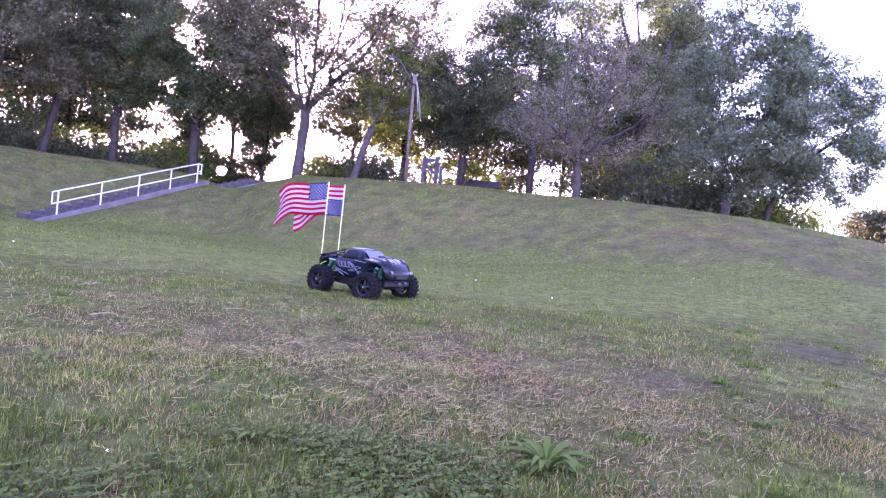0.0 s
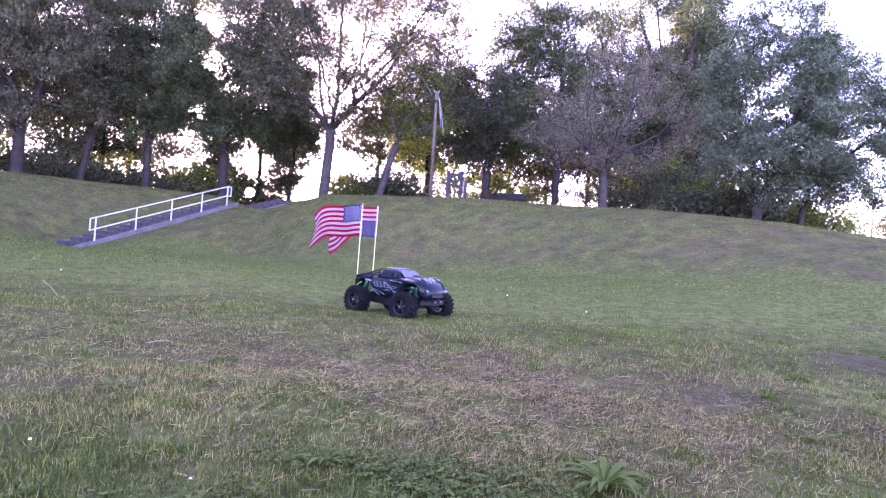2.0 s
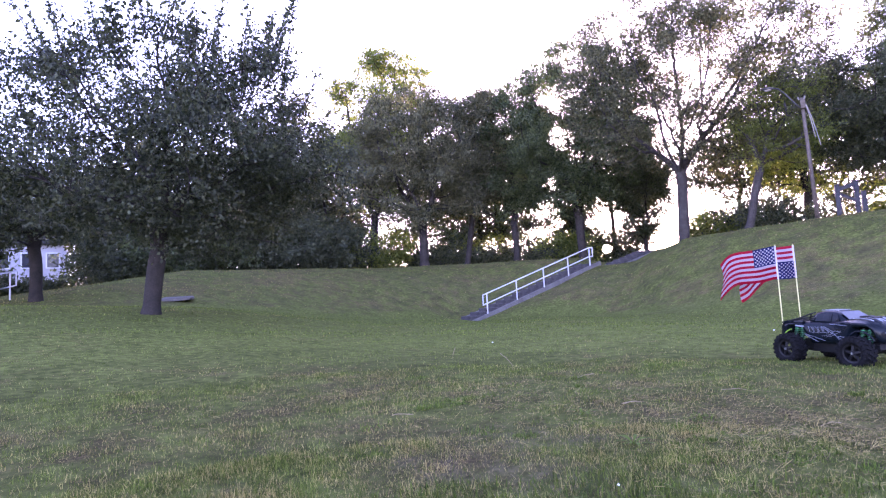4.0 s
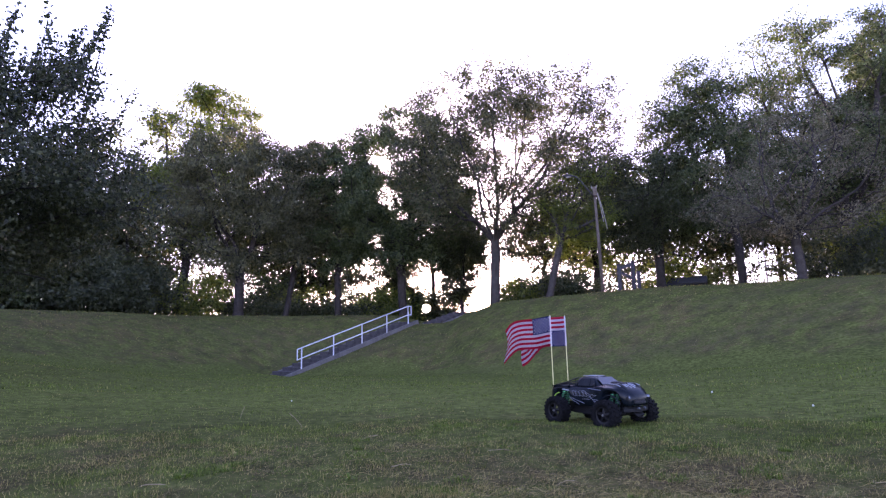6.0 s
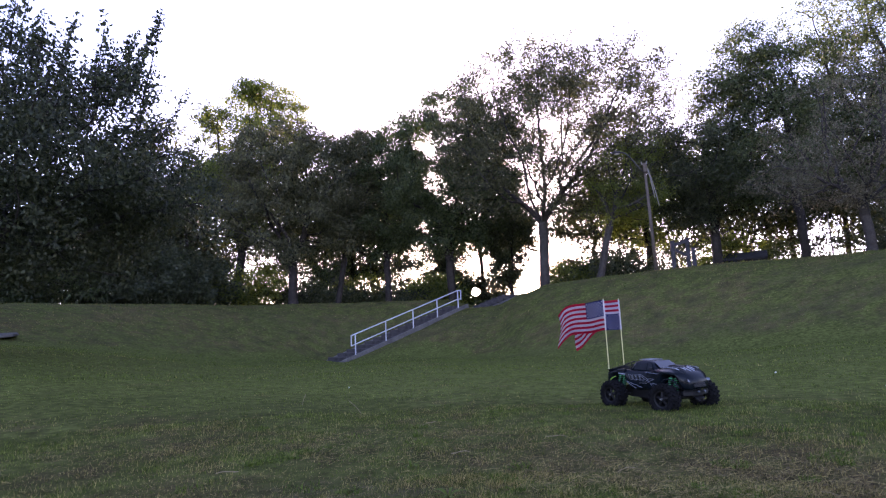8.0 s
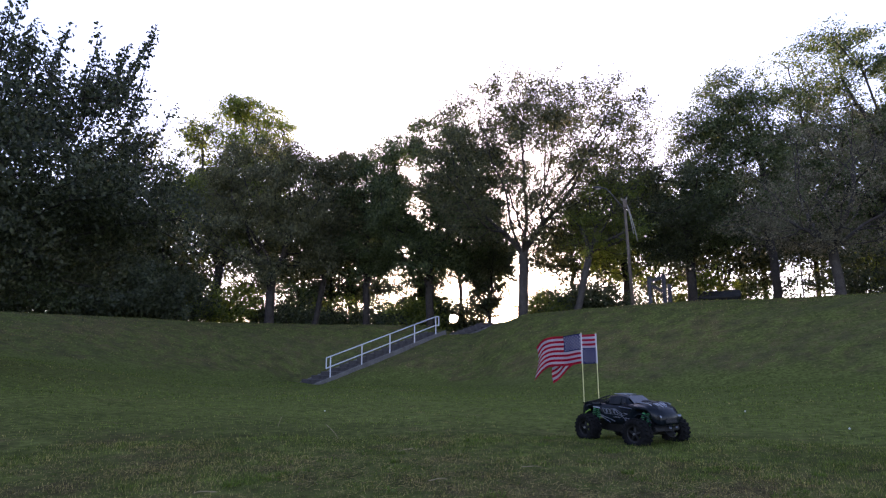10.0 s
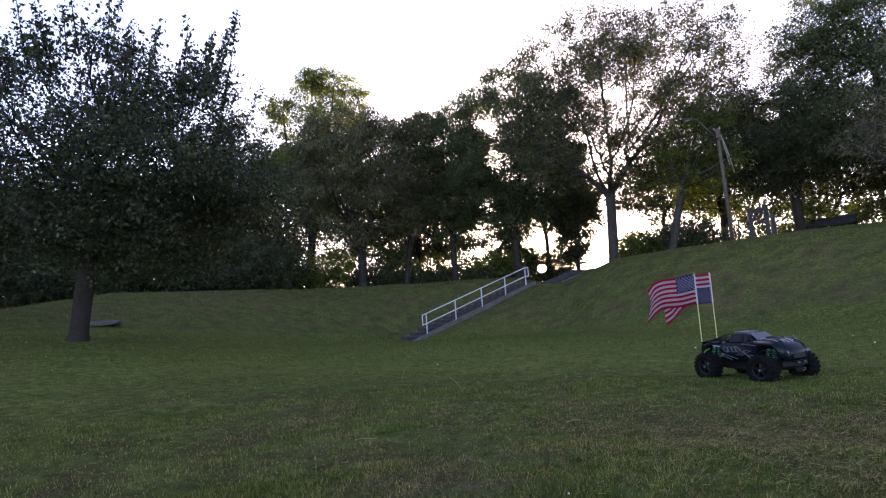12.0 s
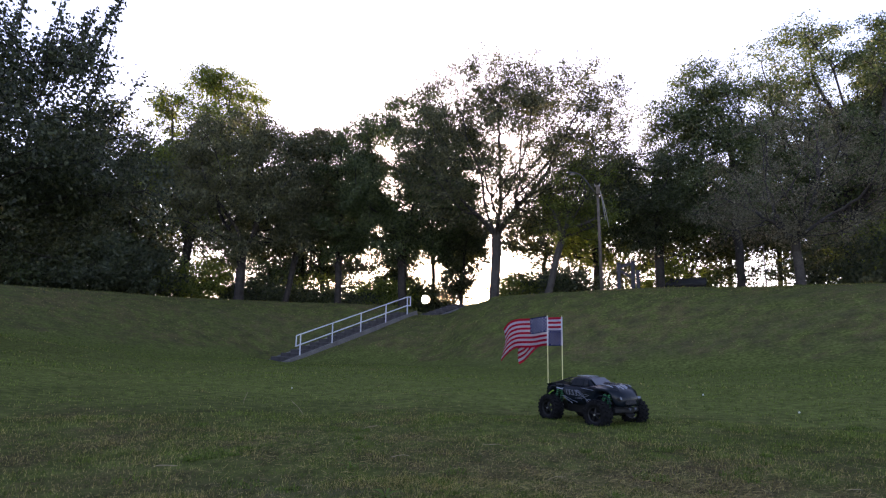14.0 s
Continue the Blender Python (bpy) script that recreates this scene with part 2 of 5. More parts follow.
# ---- mesh helpers ----
def fast_mesh(name, verts, corners, sides, material, smooth=False):
    """A mesh from an array of corners (faces x sides)."""
    me = bpy.data.meshes.new(name)
    count = len(corners)
    me.vertices.add(len(verts))
    me.vertices.foreach_set("co", np.asarray(verts, np.float32).ravel())
    me.loops.add(count * sides)
    me.loops.foreach_set("vertex_index", np.asarray(corners, np.int32).ravel())
    me.polygons.add(count)
    me.polygons.foreach_set("loop_start", np.arange(0, count * sides, sides, dtype=np.int32))
    if smooth:
        me.polygons.foreach_set("use_smooth", np.ones(count, bool))
    me.materials.append(material)
    me.update(calc_edges=True)
    return me


def part(name, bm, material, parent=None, label="", smooth=False, m=None):
    """Links a bmesh as one mesh object under a thing or a part."""
    me = bpy.data.meshes.new(name)
    bm.to_mesh(me)
    bm.free()
    me.materials.append(material)
    if smooth:
        me.polygons.foreach_set("use_smooth", [True] * len(me.polygons))
    ob = new(name, me)
    if parent is not None:
        ob.parent = parent
    if m is not None:
        ob.matrix_basis = m
    if label:
        ob["label"] = label
    return ob


def held(name, me, parent):
    ob = new(name, me)
    ob.parent = parent
    return ob


def thing(name, m, label, category, group="", kind=""):
    ob = new(name)
    ob.matrix_basis = m
    return tagged(ob, label, category, group, kind)


def box(w, d, h, m=None, bevel=0.0, seg=2):
    bm = bmesh.new()
    bmesh.ops.create_cube(bm, size=1.0, matrix=Matrix.Diagonal((w, d, h, 1)))
    if bevel:
        bmesh.ops.bevel(bm, geom=bm.edges[:], offset=bevel, segments=seg, affect="EDGES", profile=0.6)
    if m is not None:
        bm.transform(m)
    return bm


def rod(a, b, r, r2=None, sides=10):
    """A round bar from a to b."""
    a, b = Vector(a), Vector(b)
    bm = bmesh.new()
    way = b - a
    turn = way.to_track_quat("Z", "Y").to_matrix().to_4x4()
    bmesh.ops.create_cone(bm, cap_ends=True, segments=sides, radius1=r, radius2=r if r2 is None else r2, depth=way.length, matrix=Matrix.Translation((a + b) / 2) @ turn)
    return bm


def joined(*bms):
    out = bmesh.new()
    for bm in bms:
        me = bpy.data.meshes.new("piece")
        bm.to_mesh(me)
        bm.free()
        out.from_mesh(me)
        bpy.data.meshes.remove(me)
    return out


def loft(rings, closed=True, caps=True):
    bm = bmesh.new()
    rows = [[bm.verts.new(p) for p in ring] for ring in rings]
    n = len(rows[0])
    for a, b in zip(rows, rows[1:]):
        for k in range(n if closed else n - 1):
            bm.faces.new((a[k], a[(k + 1) % n], b[(k + 1) % n], b[k]))
    if caps and closed:
        bm.faces.new(rows[0][::-1])
        bm.faces.new(rows[-1])
    bmesh.ops.recalc_face_normals(bm, faces=bm.faces[:])
    return bm


def tube(pts, r, sides=8):
    pts = [Vector(p) for p in pts]
    rings = []
    side = None
    for k, p in enumerate(pts):
        way = (pts[min(k + 1, len(pts) - 1)] - pts[max(k - 1, 0)]).normalized()
        if side is None:
            side = way.cross(Vector((0.31, 0.17, 0.93))).normalized()
        side = (side - way * side.dot(way)).normalized()
        up = way.cross(side)
        rings.append([p + (side * math.cos(a) + up * math.sin(a)) * r for a in (2 * math.pi * j / sides for j in range(sides))])
    return loft(rings)


# ---- the ground ----
# azimuth; distance and view angle of the foot of the bank; distance and view angle of its crest
BANK = np.array([
    (-180, 20, 0.5, 45, 0.8), (-75, 22, 1.5, 45, 2.0), (-68, 24, 1.1, 34, 3.0),
    (-61, 26, 0.7, 36, 3.9), (-44, 27, -1.6, 40, 3.5), (-34, 29, -2.1, 39, 3.35),
    (-23.5, 27, -2.1, 36, 3.5), (-21, 26, -2.3, 36, 2.7), (-19, 25, -2.3, 36, 2.9), (-17, 24, -2.4, 34, 3.6),
    (-14, 23, -2.5, 33, 4.4), (-8, 21, -2.6, 31, 4.9), (0, 20, -2.5, 30, 5.1), 
    (14, 18.5, -1.6, 28, 5.15), (20, 18, -1.1, 27, 5.0), (28, 17, -0.9, 26, 4.6), (34, 16.5, -0.9, 25, 3.7),
    (39, 16, -0.8, 25, 2.9), (50, 16, -1.5, 25, 1.5), (180, 20, 0.5, 45, 0.8)], float)
EYE_Z, MID = 0.57, np.array((-0.12, -0.2))


def polar(az, far, z):
    return MID[0] + far * math.sin(radians(az)), MID[1] + far * math.cos(radians(az)), z


# foot and head of the middle line of each flight of steps
FLIGHTS = [(polar(-35.0, 29.3, -0.50), polar(-23.0, 34.2, 2.15)), (polar(-20.4, 35.0, 2.05), polar(-17.4, 37.5, 2.85))]


def smooth(x):
    x = np.clip(x, 0, 1)
    return x * x * (3 - 2 * x)


def ground_z(x, y):
    x, y = np.asarray(x, float), np.asarray(y, float)
    dx, dy = x - MID[0], y - MID[1]
    r, az = np.hypot(dx, dy), np.degrees(np.arctan2(dx, dy))
    foot, foot_el, top, top_el = (np.interp(az, BANK[:, 0], BANK[:, k]) for k in (1, 2, 3, 4))
    zf, zt = EYE_Z + foot * np.tan(np.radians(foot_el)), EYE_Z + top * np.tan(np.radians(top_el))
    z = zf * smooth((r - 2.5) / (foot - 2.5)) + (zt - zf) * smooth((r - foot + 1.0) / (top - foot + 1.0)) ** 0.9
    z = z - 0.035 * np.clip(r - top - 10, 0, 60) * 1.0
    for (ax, ay, az_), (bx, by, bz) in FLIGHTS:
        length = math.hypot(bx - ax, by - ay)
        ux, uy = (bx - ax) / length, (by - ay) / length
        u, v = ((x - ax) * ux + (y - ay) * uy) / length, (x - ax) * uy - (y - ay) * ux
        near = np.exp(-((v - 0.5) / 2.4) ** 2) * smooth((u + 0.25) / 0.25) * smooth((1.35 - u) / 0.3)
        z = z + near * (az_ + (bz - az_) * np.clip(u, 0, 1) - 0.16 - z)
    edge = np.clip((x - 1.80 - 0.33 * y) * 0.95, 0, 3.0)        # the lawn's shoulder, where it drops away
    fall = 0.62 * smooth(edge / 0.8)
    z = z - fall * smooth((15 - r) / 8) * smooth((y + 6) / 6)
    bumps = 0.012 * np.sin(2.1 * x + 1.3 * np.sin(1.7 * y)) * np.sin(2.6 * y + 0.7) + 0.05 * np.sin(0.55 * x + 1.1) * np.sin(0.47 * y + 0.4) * smooth((r - 6) / 8)
    return z + bumps


def bank_share(x, y):
    """1 on the rough bank, 0 on the mown lawn; the hollow past the shoulder takes 0.85 of the bank's tone."""
    dx, dy = np.asarray(x) - MID[0], np.asarray(y) - MID[1]
    foot = np.interp(np.degrees(np.arctan2(dx, dy)), BANK[:, 0], BANK[:, 1])
    wave = 0.5 * np.sin(0.9 * dx) + 0.3 * np.sin(2.3 * dx + 1.1)
    far = np.hypot(dx, dy)
    hollow = smooth((np.asarray(x) - 1.85 - 0.33 * np.asarray(y)) / 0.7) * smooth((13 - far) / 4) * smooth((np.asarray(y) + 1) / 3)
    return np.maximum(smooth((far - foot - 0.2 - wave) / 1.2), 0.85 * hollow)


def mark_bank(ob, x, y):
    ob.data.attributes.new("bank", "FLOAT", "POINT").data.foreach_set("value", np.asarray(bank_share(x, y), np.float32).ravel())
    return ob


def build_ground():
    ring = np.concatenate([[0.02], np.geomspace(0.25, 60, 190), np.geomspace(66, 1500, 22)])
    turn = np.concatenate([np.arange(-100, 60, 0.6), np.arange(60, 260, 4.0)])
    a = np.radians(turn)
    x, y = np.outer(ring, np.sin(a)) + MID[0], np.outer(ring, np.cos(a)) + MID[1]
    v = np.stack([x, y, ground_z(x, y)], -1).reshape(-1, 3)
    n, k = len(turn), len(ring)
    i, j = np.meshgrid(np.arange(k - 1), np.arange(n), indexing="ij")
    j2 = (j + 1) % n
    q = np.stack([i * n + j, i * n + j2, (i + 1) * n + j2, (i + 1) * n + j], -1).reshape(-1, 4)[:, ::-1]
    ob = mark_bank(new("ground", fast_mesh("ground", v, q, 4, TURF, True)), v[:, 0], v[:, 1])
    return tagged(ob, "mown park lawn of green and straw-dry grass rising to a bank", "ground", kind="structure")


build_ground()


def spot(az, far):
    """The place on the ground at an azimuth and distance."""
    x, y = MID[0] + far * math.sin(radians(az)), MID[1] + far * math.cos(radians(az))
    return x, y, float(ground_z(x, y))


# ---- trees ----
def tube_mesh(name, ends, radii, material, sides=6):
    """Tapered round pieces between pairs of points."""
    a, b = ends[:, 0], ends[:, 1]
    way = b - a
    way = way / np.maximum(np.linalg.norm(way, axis=1, keepdims=True), 1e-6)
    side = np.cross(way, np.where(np.abs(way[:, 2:3]) > 0.9, (1.0, 0, 0), (0, 0, 1.0)))
    side /= np.linalg.norm(side, axis=1, keepdims=True)
    up = np.cross(way, side)
    ang = np.arange(sides) * 2 * np.pi / sides
    round_ = np.cos(ang)[None, :, None] * side[:, None] + np.sin(ang)[None, :, None] * up[:, None]
    v = np.concatenate([a[:, None] + round_ * radii[:, :1, None], b[:, None] + round_ * radii[:, 1:, None]], 1)
    base = np.arange(len(a))[:, None] * 2 * sides
    k = np.arange(sides)
    q = np.stack([base + k, base + (k + 1) % sides, base + sides + (k + 1) % sides, base + sides + k], -1).reshape(-1, 4)
    return fast_mesh(name, v.reshape(-1, 3), q, 4, material, True)


def leaf_mesh(name, centres, sizes, rng, material, droop=0.3, ratio=0.62, corners=3):
    """Single leaves: pointed triangles far off, bent diamonds near by."""
    n = len(centres)
    a = rng.normal(size=(n, 3))
    a[:, 2] -= droop
    a /= np.linalg.norm(a, axis=1, keepdims=True)
    b = np.cross(a, rng.normal(size=(n, 3)))
    b /= np.linalg.norm(b, axis=1, keepdims=True)
    s = sizes[:, None]
    if corners == 3:
        v = np.stack([centres - a * s * 0.5 + b * s * ratio * 0.5, centres - a * s * 0.5 - b * s * ratio * 0.5, centres + a * s * 0.5], 1)
    else:
        bend = np.cross(a, b) * s * 0.15
        v = np.stack([centres - a * s * 0.5, centres + b * s * ratio * 0.5 + bend, centres + a * s * 0.5, centres - b * s * ratio * 0.5 + bend], 1)
    return fast_mesh(name, v.reshape(-1, 3), np.arange(corners * n).reshape(n, corners), corners, material)


def lobes_of(rng, low, high, width, depth, wide, count, size, each, hollow):
    """Points of the sprays of a crown, gathered in lobes inside a domed outline whose widest part lies at the share wide of its height."""
    way = rng.normal(size=(count, 3))
    way /= (np.abs(way) ** 2.5).sum(1, keepdims=True) ** 0.4
    c = way * (hollow + (1 - hollow) * rng.random((count, 1)) ** 0.4) * rng.uniform(0.88, 1.10, (count, 1))
    mid = low + wide * (high - low)
    lobe = size * rng.uniform(0.6, 1.4, count)
    half = np.array((width / 2 - 0.45 * size, depth / 2 - 0.45 * size))
    c[:, :2] *= half
    c[:, 2] = mid + np.where(c[:, 2] > 0, c[:, 2] * (high - mid - 0.3 * size), c[:, 2] * (mid - low - 0.2 * size))
    off = rng.normal(size=(count, each, 3))
    off *= rng.random((count, each, 1)) ** 0.4 / np.linalg.norm(off, axis=2, keepdims=True)
    return (c[:, None] + off * lobe[:, None, None] * (1.0, 1.0, 0.58)).reshape(-1, 3)


def grow(rng, points, fork, lean, step, limbs, tilt, reach):
    """A skeleton that grows from the stem towards the sprays: nodes and their parents."""
    nodes, parent, kids = np.zeros((9000, 3)), np.full(9000, -1), np.zeros(9000, int)
    n = 1

    def put(p, k):
        nonlocal n
        nodes[n], parent[n] = p, k
        kids[k] += 1
        n += 1
        return n - 1

    last, rise = 0, max(3, int(fork / step))
    for k in range(1, rise + 1):
        z = fork * k / rise
        bow = 0.10 * step * rng.normal(size=2) * (k > 1)
        last = put((lean[0] * z + bow[0], lean[1] * z + bow[1], z), last)
    spin = rng.uniform(0, 6.28)
    for j in range(limbs):
        a, t, k = spin + 6.28 * j / limbs + rng.uniform(-0.5, 0.5), tilt * rng.uniform(0.45, 1.2), last
        way = np.array((math.sin(t) * math.cos(a) + lean[0], math.sin(t) * math.sin(a) + lean[1], math.cos(t)))
        for q in range(max(1, int(reach * rng.uniform(0.6, 1.2) / step))):
            way = way + rng.normal(size=3) * 0.12 + (0, 0, 0.03)
            way /= math.sqrt(way @ way)
            k = put(nodes[k] + way * step, k)
    gap = np.linalg.norm(points[:, None] - nodes[None, :n], axis=2)
    near, far = gap.argmin(1), gap.min(1)
    alive = far > 1.2 * step
    for _ in range(150):
        who = np.flatnonzero(alive)
        if len(who) == 0 or n > 8000:
            break
        to = points[who] - nodes[near[who]]
        to /= np.linalg.norm(to, axis=1, keepdims=True)
        u, which = np.unique(near[who], return_inverse=True)
        pull = np.zeros((len(u), 3))
        np.add.at(pull, which, to)
        pull += rng.normal(size=pull.shape) * 0.35 + (0, 0, 0.12)
        pull /= np.linalg.norm(pull, axis=1, keepdims=True)
        full = kids[u] > 3
        alive[who[full[which]]] = False
        u, pull = u[~full], pull[~full]
        if len(u) == 0:
            continue
        first = n
        for k, w in zip(u, pull):
            put(nodes[k] + w * step * rng.uniform(0.75, 1.2), k)
        gap = np.linalg.norm(points[who][:, None] - nodes[None, first:n], axis=2)
        best = gap.min(1)
        closer = best < far[who]
        near[who[closer]], far[who[closer]] = first + gap.argmin(1)[closer], best[closer]
        alive[who] &= far[who] > 1.2 * step
    nodes, parent = nodes[:n].copy(), parent[:n]
    for _ in range(2):                                            # ease the kinks
        mean = np.zeros((n, 3))
        np.add.at(mean, parent[1:], nodes[1:])
        many = np.maximum(kids[:n], 1)[:, None]
        soft = 0.5 * nodes[1:] + 0.25 * nodes[parent[1:]] + 0.25 * np.where(kids[1:n, None] > 0, mean[1:] / many[1:], nodes[1:])
        nodes[1:] = soft
    load = (kids[:n] == 0).astype(float)
    for k in range(n - 1, 0, -1):
        load[parent[k]] += load[k]
    return nodes, parent, load


def clear_of_sun(p, degrees):
    """False within the chink between the trees that the low sun shines through."""
    off = p - np.array((MID[0], MID[1], EYE_Z + 0.05))
    return (off / np.linalg.norm(off, axis=1, keepdims=True)) @ np.array(sun_way) < math.cos(radians(degrees))


def tree(name, label, az, far, left, right, low, high, trunk=0.3, fork=None, limbs=5, tilt=0.6, lean=0.0, lobes=70, lobe=0.10, each=12, leaves=50000, size=0.14, spread=0.27, wide=0.45, hollow=0.35, step=0.42, leaf=None, bark=None, seed=1, droop=0.3, group="trees on the bank", category="tree", shoots=0, corners=3, depth=0.85):
    """A tree at an azimuth and distance whose crown fills the view angles from left to right and from low to high."""
    rng = np.random.default_rng(seed)
    x, y, z = spot(az, far)
    place = np.array((x, y, z - 0.05))
    ahead, across = np.array((math.sin(radians(az)), math.cos(radians(az)), 0)), np.array((math.cos(radians(az)), -math.sin(radians(az)), 0))
    height = lambda el: EYE_Z + far * math.tan(radians(el)) - place[2]
    bottom, top = max(height(low), 0.15), height(high)
    x0, x1 = far * math.tan(radians(left - az)), far * math.tan(radians(right - az))
    width = (x1 - x0) * 1.08
    p = lobes_of(rng, bottom, top, width, width * depth, wide, round(lobes * 1.45), lobe * width * 1.12, each, hollow)
    p[:, 0] += (x0 + x1) / 2
    p[:, 2] = np.maximum(p[:, 2], 0.1)
    fork = bottom + 0.12 * (top - bottom) if fork is None else height(fork)
    nodes, parent, load = grow(rng, p, fork, (lean, 0.0), step, limbs, tilt, 0.22 * (top - fork))
    turn = np.stack([across, ahead, (0, 0, 1.0)])
    nodes, p = nodes @ turn, p @ turn
    rad = np.maximum(trunk * (load / load.max()) ** 0.5, 0.011)
    k = np.arange(1, len(nodes))
    ends = np.stack([nodes[parent[k]], nodes[k]], 1)
    r = np.stack([np.minimum(rad[parent[k]], rad[k] * 1.5), rad[k]], 1)
    first = parent[k] == 0
    r[first, 0] = trunk * 1.5
    ends[first, 0] -= (ends[first, 1] - ends[first, 0]) * 0.6
    ends[:, 0] -= (ends[:, 1] - ends[:, 0]) / np.linalg.norm(ends[:, 1] - ends[:, 0], axis=1, keepdims=True) * r[:, :1] * 0.3 * (r[:, :1] > 0.05)
    thing_ = thing(name, pose(*place), label, category, group)
    thick = (r[:, 1] > 0.05) | (parent[k] < 4)
    held("trunk", tube_mesh("trunk", ends[thick], r[thick], bark or BARK, 8), thing_)
    fine = ~thick & clear_of_sun(ends[:, 1] + place, 0.4)
    held("fine_branchwork", tube_mesh("fine_branchwork", ends[fine], r[fine], bark or BARK, 3), thing_)["kind"] = "stuff"
    leaves = round(leaves * 1.27)
    pick = rng.integers(0, len(p), leaves)
    thickness = rng.uniform(0.5, 1.5, len(p))[pick][:, None]
    c = p[pick] + rng.normal(size=(leaves, 3)) * spread * thickness * (1, 1, 0.75)
    c[:, 2] = np.maximum(c[:, 2], 0.05)
    c = c[clear_of_sun(c + place, 0.45)]
    sizes = size * rng.uniform(0.5, 1.25, len(c))
    if shoots:                                                    # long upright shoots set with leaves
        high_up = p[p[:, 2] > bottom + 0.70 * (top - bottom)]
        mid, more = p.mean(0), []
        for w in range(shoots):
            base = high_up[rng.integers(0, len(high_up))]
            fan = (base - mid) / (0.5 * width)
            way = np.array((fan[0] * 0.75 + rng.normal() * 0.12, fan[1] * 0.75 + rng.normal() * 0.12, 1.0))
            ln = (0.09 + 0.13 * rng.random()) * top
            f = np.linspace(0, 1, 6)[:, None]
            line = base - way * 0.25 * ln + way * ln * 1.25 * f + np.array((-fan[0], -fan[1], 0.6)) * 0.12 * ln * f ** 2
            held("shoot", tube_mesh("shoot", np.stack([line[:-1], line[1:]], 1), np.linspace(0.016, 0.004, 10).reshape(5, 2), bark or BARK, 5), thing_)
            g = rng.random(int(95 * ln / (0.2 * top))) ** 0.8
            at = np.stack([np.interp(g, f[:, 0], line[:, q]) for q in range(3)], -1)
            more.append(at + rng.normal(size=at.shape) * 0.055)
        extra = np.concatenate(more)
        c, sizes = np.concatenate([c, extra]), np.concatenate([sizes, size * 1.1 * rng.uniform(0.7, 1.3, len(extra))])
    held("crown", leaf_mesh("crown", c, sizes, rng, leaf or LEAF, droop, corners=corners), thing_)
    return thing_


tree("airy_tree", "tall spreading tree with thin foliage and forking limbs", -14.2, 35, -24.6, -1.0, 10.4, 26.0, trunk=0.30, fork=10.2, limbs=6, tilt=0.55, lean=0.05, lobes=260, lobe=0.058, each=8, leaves=84000, size=0.148, spread=0.25, wide=0.50, hollow=0.25, step=0.34, leaf=LEAF_OLIVE, bark=BARK_PALE, seed=11)
tree("broadleaf_tree", "sunlit yellow-green broadleaf tree behind the bank", -44.0, 46, -47.5, -37.2, 9.0, 25.0, trunk=0.30, fork=8.5, limbs=4, tilt=0.5, lean=0.10, lobes=80, lobe=0.11, leaves=52000, size=0.17, leaf=LEAF_SUNLIT, seed=12)
tree("drooping_tree", "dense olive-green tree with hanging foliage", -38.8, 40, -45.3, -32.2, 6.8, 20.8, trunk=0.30, fork=7.5, limbs=5, tilt=0.6, lobes=90, lobe=0.10, leaves=60000, size=0.165, leaf=LEAF_OLIVE, seed=13, droop=1.2)
tree("slender_tree", "slender leaning tree with a dark trunk", -34.6, 41, -35.2, -29.6, 8.5, 20.4, trunk=0.19, fork=9.5, limbs=3, tilt=0.4, lean=0.16, lobes=46, lobe=0.14, leaves=30000, size=0.165, leaf=LEAF_OLIVE, seed=14)
tree("broadleaf_tree", "dark green broadleaf tree on the bank", -29.6, 41, -33.0, -25.4, 7.5, 20.8, trunk=0.24, fork=13, limbs=3, tilt=0.4, lobes=52, lobe=0.13, leaves=36000, size=0.165, seed=15)
tree("broadleaf_tree", "tall dark green broadleaf tree by the stairs", -23.2, 40, -30.2, -15.8, 7.6, 24.0, trunk=0.30, fork=9.0, limbs=5, tilt=0.45, lean=-0.05, lobes=110, lobe=0.085, leaves=74000, size=0.17, seed=16)
tree("pale_tree", "pale-barked tree with sparse sunlit yellow-green leaves", -8.9, 33, -9.6, -1.6, 9.5, 18.2, trunk=0.19, fork=10.0, limbs=3, tilt=0.4, lean=0.26, lobes=54, lobe=0.09, each=8, leaves=10500, size=0.11, spread=0.22, leaf=LEAF_SUNLIT, bark=BARK_PALE, seed=17)
tree("dark_tree", "dark spreading tree with wide low limbs", 1.6, 36, -4.5, 8.8, 8.6, 20.8, trunk=0.26, fork=15.5, limbs=2, tilt=0.4, lobes=72, lobe=0.09, leaves=44000, size=0.14, spread=0.24, leaf=LEAF_DARK, seed=18, wide=0.38)
tree("broadleaf_tree", "green tree with a straight dark trunk", 8.4, 35, 1.2, 12.0, 10.0, 24.6, trunk=0.21, fork=17.0, limbs=3, tilt=0.4, lobes=76, lobe=0.10, leaves=50000, size=0.14, seed=19)
tree("grey_tree", "grey-leaved tree with pale spreading limbs", 12.9, 29, 5.2, 21.8, 8.2, 20.5, trunk=0.19, fork=9.0, limbs=6, tilt=0.8, lobes=100, lobe=0.075, each=9, leaves=19000, size=0.09, spread=0.17, wide=0.34, hollow=0.4, leaf=LEAF_GREY, bark=BARK_PALE, seed=20, depth=0.7)
tree("broadleaf_tree", "very tall dark green broadleaf tree", 16.5, 40, 8.6, 23.4, 8.5, 26.5, trunk=0.38, fork=10.0, limbs=6, tilt=0.5, lobes=120, lobe=0.085, leaves=70000, size=0.155, leaf=LEAF, seed=21)
tree("broadleaf_tree", "tall dense dark green tree on the bank", 19.4, 44, 15.8, 23.2, 7.0, 24.5, trunk=0.28, fork=14, limbs=3, lobes=60, lobe=0.12, leaves=36000, size=0.17, seed=28)
